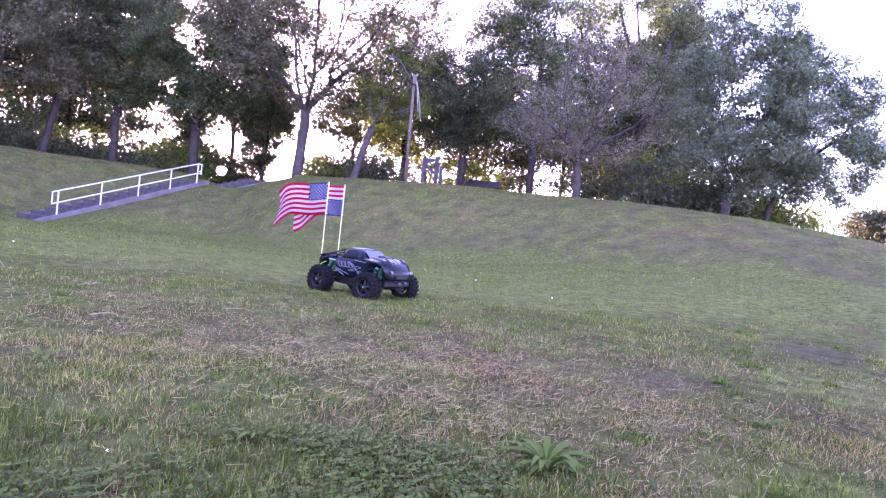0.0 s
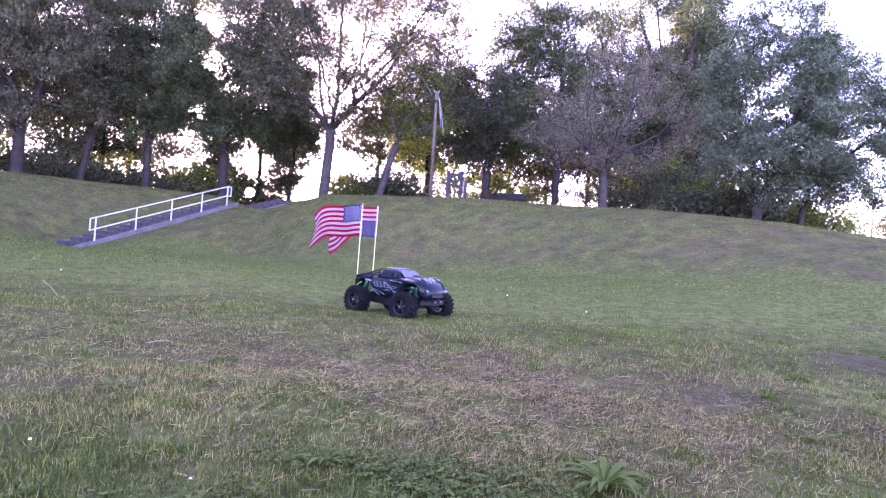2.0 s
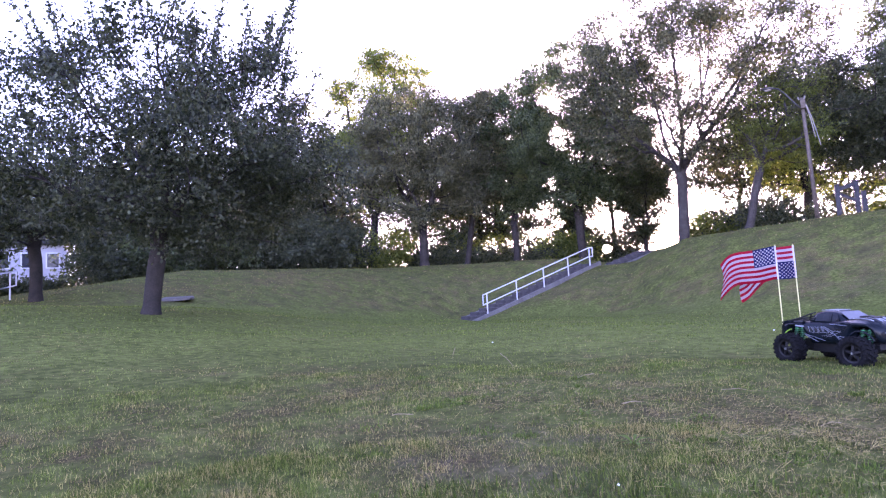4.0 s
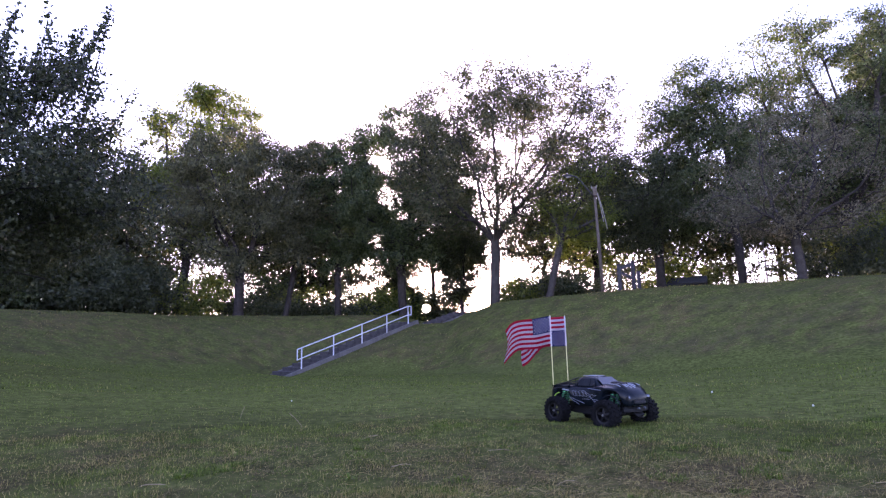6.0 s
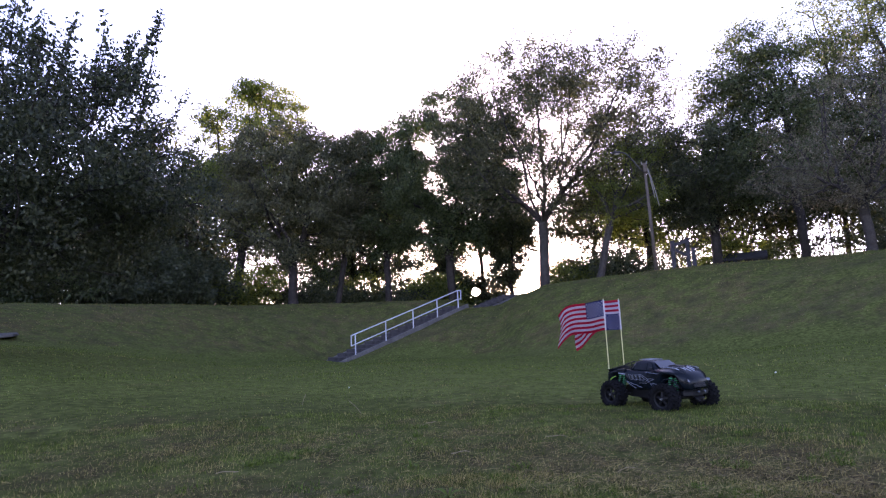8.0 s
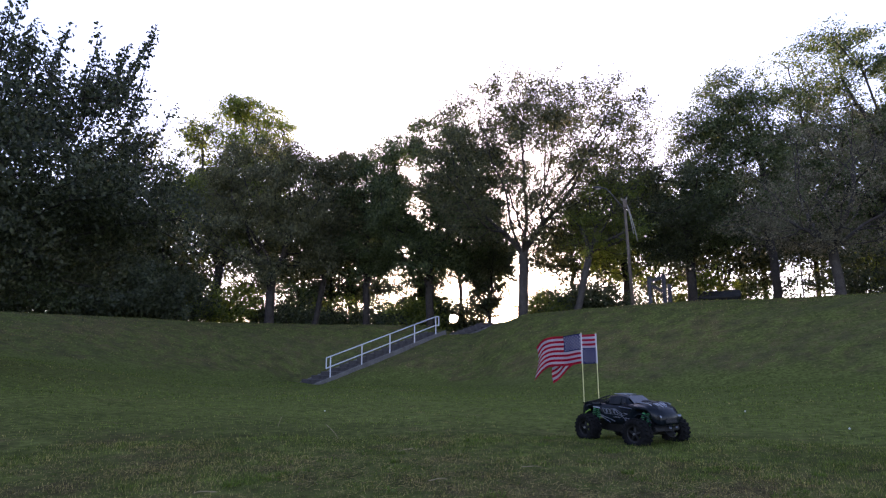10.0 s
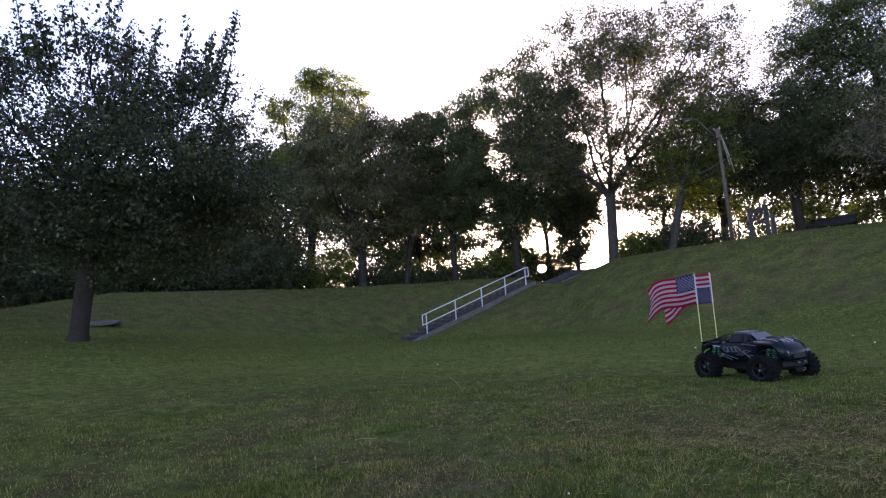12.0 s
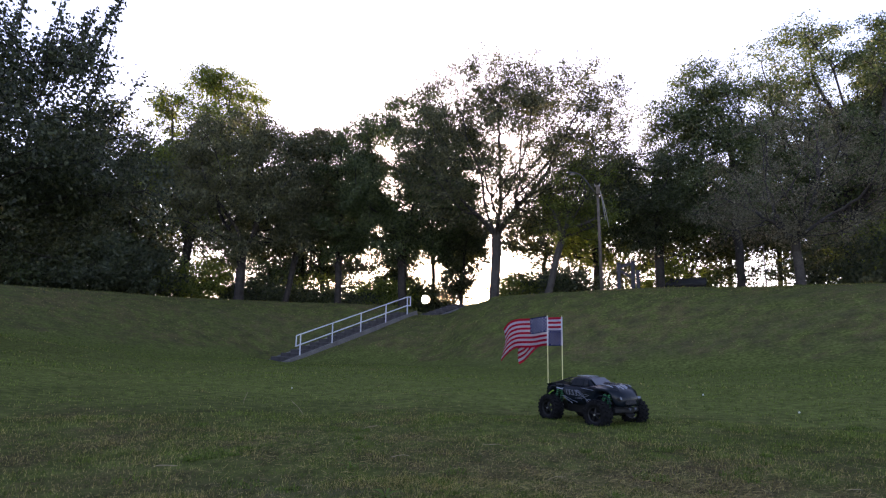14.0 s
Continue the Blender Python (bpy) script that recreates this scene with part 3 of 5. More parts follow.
tree("broadleaf_tree", "broad green tree with several stems on the bank", 26.0, 29, 20.6, 32.2, 6.2, 22.4, trunk=0.20, fork=5.8, limbs=6, tilt=0.5, lobes=110, lobe=0.085, leaves=62000, size=0.125, spread=0.22, leaf=LEAF_HAZED, seed=22)
tree("broadleaf_tree", "round green tree with low hanging limbs at the bank's end", 29.2, 30.5, 27.2, 37.0, 5.6, 17.6, trunk=0.14, fork=7.5, limbs=4, tilt=0.8, lean=0.12, lobes=84, lobe=0.085, leaves=42000, size=0.12, spread=0.22, leaf=LEAF_HAZED, seed=23)
tree("broadleaf_tree", "sunlit yellow-green tree among the others on the bank", -4.2, 40, -8.2, 0.2, 7.0, 17.4, trunk=0.22, fork=11, limbs=3, lobes=50, lobe=0.10, leaves=16000, size=0.15, leaf=LEAF_SUNLIT, seed=24)
tree("small_tree", "dark bushy tree beyond the stairs", -23.4, 46, -25.6, -21.6, 4.6, 12.5, trunk=0.12, limbs=3, lobes=34, lobe=0.15, leaves=15000, size=0.15, leaf=LEAF_DARK, seed=91)
tree("tall_tree", "tall tree with a high dark crown beyond the stairs", -20.2, 50, -23.6, -15.8, 8.2, 17.5, trunk=0.18, limbs=3, lobes=60, lobe=0.12, leaves=30000, size=0.17, leaf=LEAF_DARK, seed=92)
tree("small_tree", "dark bushy tree beside the stairs", -17.4, 42, -19.9, -15.0, 4.6, 12.0, trunk=0.12, limbs=3, lobes=40, lobe=0.14, leaves=20000, size=0.14, leaf=LEAF_DARK, seed=25)
tree("apple_tree", "fruit tree with a thick trunk and upright leafy shoots", -64.6, 16, -77.0, -48.6, 6.2, 25.0, trunk=0.21, fork=8.0, limbs=6, tilt=0.75, lean=0.10, lobes=150, lobe=0.085, each=9, leaves=70000, size=0.10, spread=0.20, wide=0.38, hollow=0.2, step=0.26, leaf=LEAF_PLUM, bark=BARK_SHADED, seed=26, droop=0.8, shoots=64, group="fruit trees", corners=4)
tree("apple_tree", "fruit tree with a dark crown and upright shoots", -72.4, 27, -89.0, -66.5, 6.3, 14.6, trunk=0.22, fork=7.0, limbs=6, tilt=0.8, lobes=120, lobe=0.085, leaves=44000, size=0.13, spread=0.24, wide=0.36, leaf=LEAF_PLUM, bark=BARK_SHADED, seed=27, droop=0.6, shoots=44, group="fruit trees")
for n_, (az, far, el, w) in enumerate([(-48.6, 48, 21.0, 11), (-51.5, 50, 19, 9), (-56, 44, 15, 9), (-63, 46, 15, 10), (-66, 48, 13, 8), (-80, 40, 13, 10), (-33, 55, 15, 10), (4, 50, 17, 10), (20.5, 44, 21.5, 10), (-45.5, 52, 17, 9), (-53, 52, 12, 9), (-36, 58, 16.5, 9), (-31, 57, 16, 8), (-2, 52, 17.5, 9), (16, 52, 18, 9), (37.3, 62, 5.8, 5), (40.5, 55, 6.5, 4)]):
    half = math.degrees(math.atan(w / 2 / far))
    tree("background_tree", "dark green tree in the row behind the lawn", az, far, az - half, az + half, 4.6 if el > 8 else 3.0, el, trunk=0.2, lobes=44, lobe=0.13, each=8, leaves=11500, size=0.30, spread=0.45, step=0.7, leaf=LEAF_DARK, seed=40 + n_, group="background trees")
for n_, (az, far, el, w) in enumerate([(7.5, 52, 16, 9), (20, 50, 15, 8), (-9, 52, 14, 8), (11.5, 50, 14, 7), (-17.3, 54, 12.5, 5)]):
    half = math.degrees(math.atan(w / 2 / far))
    tree("background_tree", "tall dark tree behind the row on the bank", az, far, az - half, az + half, 7.5, el, trunk=0.18, lobes=40, lobe=0.13, each=8, leaves=9500, size=0.28, spread=0.4, step=0.7, leaf=LEAF_DARK, seed=140 + n_, group="background trees")


def undergrowth(rows, seed, dense, leaf_size):
    """Shrubs: azimuth, distance, height by view angle, width, leaves."""
    for k, (az, far, el, w, n) in enumerate(rows):
        leaf = LEAF_SUNLIT if k % 4 == 1 and az > -46 else LEAF if k % 3 == 2 else LEAF_DARK
        half = math.degrees(math.atan(w * 0.56 / far))
        tree("shrub", "leafy green undergrowth shrub beneath the trees", az, far, az - half, az + half, 0.0, el, trunk=0.06, fork=None, limbs=5, tilt=1.0, lobes=26, lobe=0.17, each=8, leaves=round(n * dense), size=leaf_size, spread=0.30, wide=0.3, step=0.5, leaf=leaf, seed=seed + k, group="undergrowth", category="shrub")


undergrowth([(-86, 36, 10, 8, 8000), (-81, 42, 9, 8, 9000), (-80.5, 40, 9, 7, 8000), (-79.8, 44, 5.5, 6, 6000), (-73.0, 46, 3.2, 5, 5000), (-67.4, 50, 8, 5, 8000), (-65, 44, 9, 6, 8000), (-64, 46, 10, 8, 12000), (-61, 43, 9, 7, 9000), (-58.5, 45, 10, 8, 12000), (-53, 44, 10, 8, 12000), (-50.5, 46, 9, 6, 8000), (-48, 43, 9, 7, 11000)], 60, 0.85, 0.24)
undergrowth([(-46.5, 47, 8.5, 5, 8000), (-42.0, 49, 8.6, 4.5, 7000), (-36.0, 50, 7.6, 4, 6000), (-27.6, 48, 8.0, 4, 7000), (-24.6, 52, 9.0, 4, 7000), (-43, 44, 6.9, 5, 6000), (-40, 52, 8.4, 6, 7000), (-37, 46, 5.4, 5, 6000), (-34.5, 56, 6.4, 6, 6000), (-32.8, 50, 6.4, 4, 5000), (-31.5, 46, 4.9, 4, 5000), (-29, 54, 6.4, 5, 6000), (-26.5, 44, 4.9, 4, 5000), (-25.0, 43, 5.9, 3.5, 6000), (-22.9, 46, 6.4, 3.4, 7000), (-20.9, 50, 6.4, 3.4, 7000), (-19.0, 46, 6.4, 3.4, 7000), (-11.0, 38, 6.4, 4.0, 6000), (-9.5, 44, 7.4, 5, 6000), (-7.5, 37, 7.4, 4.5, 7000)], 200, 0.7, 0.20)
undergrowth([(-3.5, 48, 8, 4, 5000), (2.4, 39.5, 8, 3.4, 5000), (6.2, 46, 7, 3, 4000), (10.2, 46, 7, 3.5, 5000), (16, 36, 9.5, 5, 7000), (18, 39, 10.5, 5, 7000), (19.5, 34, 9, 4, 6000), (20, 32, 7, 4, 6000), (21.3, 38, 10, 4.5, 6000), (22.5, 33, 8, 4, 6000), (24, 31, 7, 4, 6000), (24.6, 36, 9, 4, 6000), (27.5, 34, 7, 3, 5000), (29.5, 33, 6.5, 4, 6000)], 300, 0.7, 0.20)


# ---- steps and railings ----
def flight(name, label, a, b, width, rail):
    a, b = Vector(a), Vector(b)
    flat = Vector((b.x - a.x, b.y - a.y, 0))
    length, rise = flat.length, b.z - a.z
    yaw = math.degrees(math.atan2(flat.y, flat.x))
    top = thing(name, pose(a.x, a.y, a.z, 0, 0, yaw), label, "stairs")
    n = max(3, round(rise / 0.175))
    step = box(length / n + 0.03, width, 0.30, bevel=0.012)
    me = bpy.data.meshes.new("step")
    step.to_mesh(me)
    step.free()
    me.materials.append(STEP)
    for k in range(n):
        s = held("step", me, top)
        s.location = ((k + 0.5) * length / n, 0, (k + 1) * rise / n - 0.15)
    slope = math.degrees(math.atan2(rise, length))
    for side in (-1, 1):
        run = math.hypot(length, rise)
        m = pose(length / 2, side * (width / 2 + 0.10), rise / 2 - 0.17, 0, -slope, 0)
        part("kerb", box(run + 0.5, 0.18, 0.42, m, 0.02), CONCRETE, top, "weathered concrete side kerb")
    if rail:
        rail_of(a, b, flat, width)


def railing(name, label, pts, height, ends=(0.25, 0.25), sunk=0.3):
    """A two-bar tube railing through the feet pts, with closed loops at both ends."""
    top = thing(name, pose(*pts[0]), label, "railing")
    base = Vector(pts[0])
    feet = [Vector(p) - base for p in pts]
    for f in feet:
        part("post", rod(f - Vector((0, 0, sunk)), f + Vector((0, 0, height)), 0.032), RAIL_PAINT, top)
    first, last = (feet[0] - feet[1]).normalized() * ends[0] + feet[0], (feet[-1] - feet[-2]).normalized() * ends[1] + feet[-1]
    last.z = feet[-1].z
    for f in (1.0, 0.48):
        up = Vector((0, 0, height * f))
        line = [first + up] + [p + up for p in feet] + [last + up]
        part("bar", joined(*[rod(p, q, 0.028) for p, q in zip(line, line[1:])]), RAIL_PAINT, top)
    for p in (first, last):
        part("end_loop", rod(p + Vector((0, 0, height * 0.48 - 0.028)), p + Vector((0, 0, height + 0.028)), 0.028), RAIL_PAINT, top)


def rail_of(a, b, flat, width):
    out = Vector((flat.y, -flat.x, 0)).normalized() * (width / 2 + 0.10)
    pts = [a.lerp(b, f) + out + Vector((0, 0, 0.10)) for f in (0.085, 0.31, 0.53, 0.74, 0.935)]
    railing("stair_railing", "white-painted two-bar metal tube railing beside concrete steps", pts, 0.95)


flight("concrete_stairs", "weathered grey concrete steps with side kerbs up the bank", *FLIGHTS[0], 1.35, True)
flight("upper_stairs", "short upper flight of grey concrete steps", *FLIGHTS[1], 1.35, False)
p1, p2, p3 = spot(-74.0, 30), spot(-79.5, 22.5), spot(-87, 18)
railing("park_railing", "white two-bar metal tube railing on the lawn", [p1, (p2[0], p2[1], p2[2] - 0.55), (p3[0], p3[1], p3[2] - 0.9)], 1.15, (0.8, 0.3), 0.6)

# ---- pole, shed, house, slab ----
x, y, z = spot(-3.7, 30.5)
pole = thing("street_lamp", pose(x, y, z - 0.5, 0, -1.0, 0), "weathered wooden lamp pole with a slanting arm and loose wires", "street lamp")
part("shaft", rod((0, 0, 0), (0, 0, 6.1), 0.095, 0.068, 14), POLE_WOOD, pole, smooth=True)
WIRE = worn("wire", (0.20, 0.18, 0.15), (0.36, 0.33, 0.28), 5, 0.6, 0, 0)
LAMP_GREY = worn("lamp_metal", (0.045, 0.043, 0.042), (0.110, 0.106, 0.102), 6, 0.6, 0.2, 0.002)
part("arm", tube([(-0.02, -0.06, 5.55), (-0.30, -0.10, 5.95), (-0.62, -0.14, 6.45), (-0.84, -0.16, 6.72), (-1.02, -0.18, 6.80)], 0.032), LAMP_GREY, pole, "thin slanting metal lamp arm", True)
head = part("lamp_head", loft([[(-1.02 - 0.46 * f, -0.18 + w * math.cos(a), 6.80 + 0.07 * f + d * math.sin(a)) for a in (2 * math.pi * q / 12 for q in range(12))] for f, w, d in ((0.0, 0.045, 0.04), (0.18, 0.095, 0.065), (0.6, 0.125, 0.075), (0.9, 0.09, 0.055), (1.0, 0.03, 0.02))]), LAMP_GREY, pole, "flat oval lamp head", True)
part("lens", loft([[(-1.24 + 0.17 * r * math.cos(a), -0.18 + 0.10 * r * math.sin(a), 6.785 - dz) for a in (2 * math.pi * q / 12 for q in range(12))] for r, dz in ((1.0, 0.0), (0.8, 0.045), (0.3, 0.06))]), WIRE, head, "clouded lamp lens", True)
part("transformer_box", box(0.20, 0.18, 0.42, pose(0.04, -0.14, 5.78), 0.02), POLE_WOOD, pole)
for off, drop in ((0.26, 1.7), (0.42, 2.1)):
    pts = [Vector((0.08 + off * f, -0.12, 5.85 - drop * f ** 1.3 + 0.12 * math.sin(3 * f))) for f in np.linspace(0, 1, 8)]
    part("wire", tube(pts, 0.020, 6), WIRE, pole, "pale loose hanging wire", True)
for k in (-1, 1):
    part("insulator", rod((0.10 * k, -0.05, 6.02), (0.14 * k, -0.05, 6.16), 0.035, 0.028), WIRE, pole)
THIN = worn("thin_pole", (0.10, 0.09, 0.08), (0.2, 0.19, 0.17), 4, 0.8, 0, 0.004)
for az, far, el in ((10.3, 45, 9.0), (11.8, 47, 8.0), (30.3, 44, 8.5), (34.2, 46, 7.5)):
    x, y, z = spot(az, far)
    h = EYE_Z + far * math.tan(radians(el)) - z
    t_ = thing("thin_pole", pose(x, y, z - 0.3), "thin grey upright pole behind the trees", "pole", "thin poles")
    part("shaft", rod((0, 0, 0), (0, 0, h), 0.06, 0.04), THIN, t_)
    part("cap", rod((0, 0, h), (0, 0, h + 0.08), 0.07, 0.03), THIN, t_)

SHED = worn("shed_boards", (0.016, 0.017, 0.022), (0.040, 0.042, 0.050), 3, 0.8, 0, 0.006)
ROOF = worn("shed_roof", (0.025, 0.025, 0.027), (0.06, 0.06, 0.062), 3, 0.9, 0, 0.008)
x, y, z = spot(3.4, 39)
shed = thing("shed", pose(x, y, z - 0.75, 0, 0, -5), "low dark wooden shed under the trees", "shed")
part("wall", box(2.6, 2.4, 1.7, pose(0, 0, 0.85), 0.01), SHED, shed)
roof = bmesh.new()
for sx in (-1.45, 1.45):
    for py, pz in ((-1.4, 1.66), (0, 2.15), (1.4, 1.66)):
        roof.verts.new((sx, py, pz))
        roof.verts.new((sx, py, pz + 0.09))
roof.verts.ensure_lookup_table()
bmesh.ops.convex_hull(roof, input=roof.verts[:])
part("roof", roof, ROOF, shed)
part("door", box(0.8, 0.05, 1.4, pose(0.8, -1.23, 0.75), 0.01), ROOF, shed)
for k in range(9):
    part("board", box(0.02, 0.02, 1.5, pose(-1.2 + k * 0.18, -1.205, 0.8)), SHED, shed)
x, y, z = spot(-1.4, 34)
fr = thing("timber_frame", pose(x, y, z - 0.3, 0, 0, 8), "grey weathered timber post frame on the crest", "frame")
GREYWOOD = worn("grey_wood", (0.030, 0.030, 0.036), (0.080, 0.080, 0.090), 4, 0.9, 0, 0.008)
for px, h in ((-0.42, 2.2), (0.35, 2.3), (0.62, 1.75)):
    part("post", box(0.2, 0.16, h, pose(px, 0, h / 2), 0.01), GREYWOOD, fr)
part("beam", box(1.0, 0.14, 0.18, pose(-0.02, 0, 2.05, 0, -14, 0), 0.01), GREYWOOD, fr)
part("brace", box(0.75, 0.12, 0.13, pose(0.02, 0, 1.5, 0, 32, 0), 0.01), GREYWOOD, fr)

WALLW = worn("house_wall", (0.30, 0.30, 0.33), (0.42, 0.42, 0.45), 1.0, 0.85, 0, 0.004)
GLASS_DARK, gn, gl, gb = mat("window_glass", 0.08, 0, 0.5)
gb.inputs["Base Color"].default_value = (0.03, 0.035, 0.045, 1)
x, y, z = spot(-74.0, 62)
house = thing("house", pose(x, y, z - 0.3, 0, 0, 70), "far white two-storey house with dark windows", "house")
part("wall", box(9, 7, 5.6, pose(0, 0, 2.8), 0.02), WALLW, house)
hr = bmesh.new()
for sx in (-4.9, 4.9):
    for py, pz in ((-3.9, 5.4), (0, 7.8), (3.9, 5.4)):
        hr.verts.new((sx, py, pz))
        hr.verts.new((sx, py, pz + 0.15))
hr.verts.ensure_lookup_table()
bmesh.ops.convex_hull(hr, input=hr.verts[:])
part("roof", hr, ROOF, house)
for row in (1.5, 4.1):
    for k in range(5):
        w = part("window", box(1.0, 0.1, 1.35, pose(-3.4 + 1.7 * k, -3.5, row), 0.01), RAIL_PAINT, house)
        part("pane", box(0.8, 0.04, 1.15, pose(-3.4 + 1.7 * k, -3.56, row)), GLASS_DARK, w)

x, y, z = spot(-63.3, 27)
STONE = worn("stone", (0.055, 0.052, 0.050), (0.13, 0.123, 0.118), 3.0, 0.9, 0, 0.01)
slab = thing("stone_slab", pose(x, y, z - 0.03, 4, -1, 58), "flat grey concrete slab lying in the grass", "slab")
sb = box(2.4, 1.1, 0.12, None, 0.04, 2)
bmesh.ops.subdivide_edges(sb, edges=sb.edges[:], cuts=3, use_grid_fill=True)
for v in sb.verts:
    d = noise.noise_vector(v.co * 1.7)
    v.co += Vector((d[0] * 0.28, d[1] * 0.28, d[2] * 0.05))
part("slab", sb, STONE, slab, smooth=True)

# the low sun itself, far beyond the trees
disc = bpy.data.materials.new("sun_glow")
disc.use_nodes = True
dn = disc.node_tree.nodes
dn.remove(dn["Principled BSDF"])
em = dn.new("ShaderNodeEmission")
em.inputs[0].default_value, em.inputs[1].default_value = (1.0, 0.88, 0.68, 1), 40.0
disc.node_tree.links.new(em.outputs[0], dn["Material Output"].inputs[0])
sb = bmesh.new()
bmesh.ops.create_uvsphere(sb, u_segments=24, v_segments=12, radius=14)
sun_ball = part("sun", sb, disc)
sun_ball.location = sun_way * 2000
tagged(sun_ball, "low setting sun seen through the gap in the trees", "sun", kind="structure")


# ---- the radio-controlled truck ----
RUBBER = worn("rubber", (0.004, 0.004, 0.0042), (0.011, 0.011, 0.0115), 30, 0.9, 0, 0.0008, 0.1)
PLASTIC = worn("black_plastic", (0.006, 0.006, 0.0062), (0.015, 0.015, 0.0155), 25, 0.5, 0, 0.0003, 0.2)
PAINT = worn("body_paint", (0.003, 0.005, 0.007), (0.007, 0.011, 0.016), 14, 0.22, 0, 0, 0.2)
GREEN = worn("green_metal", (0.02, 0.24, 0.09), (0.06, 0.40, 0.17), 20, 0.35, 0.6, 0)
WHITE = worn("white_mark", (0.16, 0.18, 0.22), (0.32, 0.35, 0.40), 20, 0.35, 0, 0)
LIME = worn("lime_paint", (0.16, 0.36, 0.03), (0.24, 0.46, 0.06), 16, 0.35, 0, 0)
LINE = worn("line_graphic", (0.12, 0.14, 0.18), (0.21, 0.23, 0.28), 20, 0.35, 0, 0)
SILVER = worn("silver", (0.30, 0.31, 0.33), (0.48, 0.49, 0.51), 20, 0.3, 0.8, 0)
PANE = worn("window_film", (0.014, 0.017, 0.022), (0.034, 0.040, 0.048), 9, 0.12, 0, 0, 0.4)
LENS = worn("headlight_lens", (0.08, 0.09, 0.11), (0.17, 0.19, 0.22), 18, 0.12, 0.2, 0, 0.6)
RED = leaf_mat("red_cloth", (0.58, 0.012, 0.045), (0.68, 0.022, 0.065), (1, 1, 1), 0.45)
CLOTH = leaf_mat("white_cloth", (0.66, 0.60, 0.66), (0.76, 0.70, 0.76), (1, 1, 1), 0.45)
BLUE = leaf_mat("blue_cloth", (0.008, 0.016, 0.105), (0.014, 0.024, 0.150), (1, 1, 1), 0.3)
CANE = worn("pole_cane", (0.50, 0.44, 0.17), (0.68, 0.62, 0.30), 30, 0.5, 0, 0)


def lathe(profile, sides=28):
    """A ring turned about the y axis from points of (y, radius)."""
    bm = bmesh.new()
    rows = [[bm.verts.new((r * math.cos(a), y, r * math.sin(a))) for y, r in profile] for a in (2 * math.pi * k / sides for k in range(sides))]
    n = len(profile)
    for k in range(sides):
        a, b = rows[k], rows[(k + 1) % sides]
        for j in range(n):
            bm.faces.new((a[j], a[(j + 1) % n], b[(j + 1) % n], b[j]))
    bmesh.ops.recalc_face_normals(bm, faces=bm.faces[:])
    return bm


def wheel(parent, x, y, steer):
    side = 1 if y > 0 else -1
    w = part("wheel", lathe([(-0.036, 0.050), (-0.040, 0.062), (-0.020, 0.060), (0.020, 0.060), (0.040, 0.062), (0.036, 0.050)]), PLASTIC, parent, "black wheel with chunky tyre", m=pose(x, y, 0.102, 0, 0, steer))
    part("tyre", lathe([(-0.045, 0.060), (-0.054, 0.075), (-0.050, 0.090), (-0.036, 0.098), (0, 0.100), (0.036, 0.098), (0.050, 0.090), (0.054, 0.075), (0.045, 0.060)], 36), RUBBER, w, "chunky black rubber tyre", True)
    lugs = []
    for k in range(20):
        a = 18 * k
        for s in (-1, 1):
            lugs.append(box(0.013, 0.036, 0.012, pose(0, 0, 0, 0, a + 9 * (s > 0), 0) @ pose(0, s * 0.026, 0.100, 0, 0, 24 * s), 0.002, 1))
            lugs.append(box(0.010, 0.008, 0.026, pose(0, 0, 0, 0, a + 9 * (s > 0), 0) @ pose(0, s * 0.052, 0.083, 0, 0, 0), 0.002, 1))
    tread = part("tread", joined(*lugs), RUBBER, w)
    tread["kind"] = "stuff"
    for k in range(5):
        a = 72 * k
        part("spoke", box(0.018, 0.012, 0.05, pose(0, 0, 0, 0, a, 0) @ pose(0, side * 0.024, 0.032, 12 * side, 0, 0), 0.003, 1), PLASTIC, w)
    part("hub", rod((0, side * 0.005, 0), (0, side * 0.036, 0), 0.014, 0.011, 12), PLASTIC, w)
    part("wheel_nut", rod((0, side * 0.036, 0), (0, side * 0.046, 0), 0.008, 0.007, 6), SILVER, w, "metal wheel nut")


def shock(parent, a, b):
    a, b = Vector(a), Vector(b)
    s = part("shock", rod(a, a.lerp(b, 0.55), 0.011, 0.011, 12), PLASTIC, parent)
    part("shaft", rod(a.lerp(b, 0.5), b, 0.004), SILVER, s)
    way = (b - a).normalized()
    u = way.cross(Vector((1, 0, 0))).normalized()
    v = way.cross(u)
    pts = [a.lerp(b, 0.12 + 0.75 * k / 72) + (u * math.cos(k * 0.7) + v * math.sin(k * 0.7)) * 0.0155 for k in range(73)]
    part("spring", tube(pts, 0.0026, 6), GREEN, s, "bright green coil spring", True)
    part("collar", rod(a.lerp(b, 0.08), a.lerp(b, 0.13), 0.017, 0.017, 12), GREEN, s)


def body_width(x):
    return float(np.interp(x, [-0.37, -0.33, -0.24, -0.14, -0.05, 0.04, 0.12, 0.20, 0.28, 0.34, 0.375], [0.122, 0.136, 0.150, 0.142, 0.137, 0.137, 0.142, 0.152, 0.148, 0.128, 0.090]))


def body_low(x):
    arch = max(math.exp(-((x - 0.235) / 0.088) ** 6), math.exp(-((x + 0.24) / 0.085) ** 6))
    return 0.156 + 0.118 * arch + 0.02 * (abs(x) > 0.33)


def body_top(x):
    return float(np.interp(x, [-0.37, -0.30, -0.16, 0.0, 0.12, 0.20, 0.28, 0.34, 0.375], [0.282, 0.290, 0.294, 0.294, 0.306, 0.312, 0.306, 0.280, 0.238]))


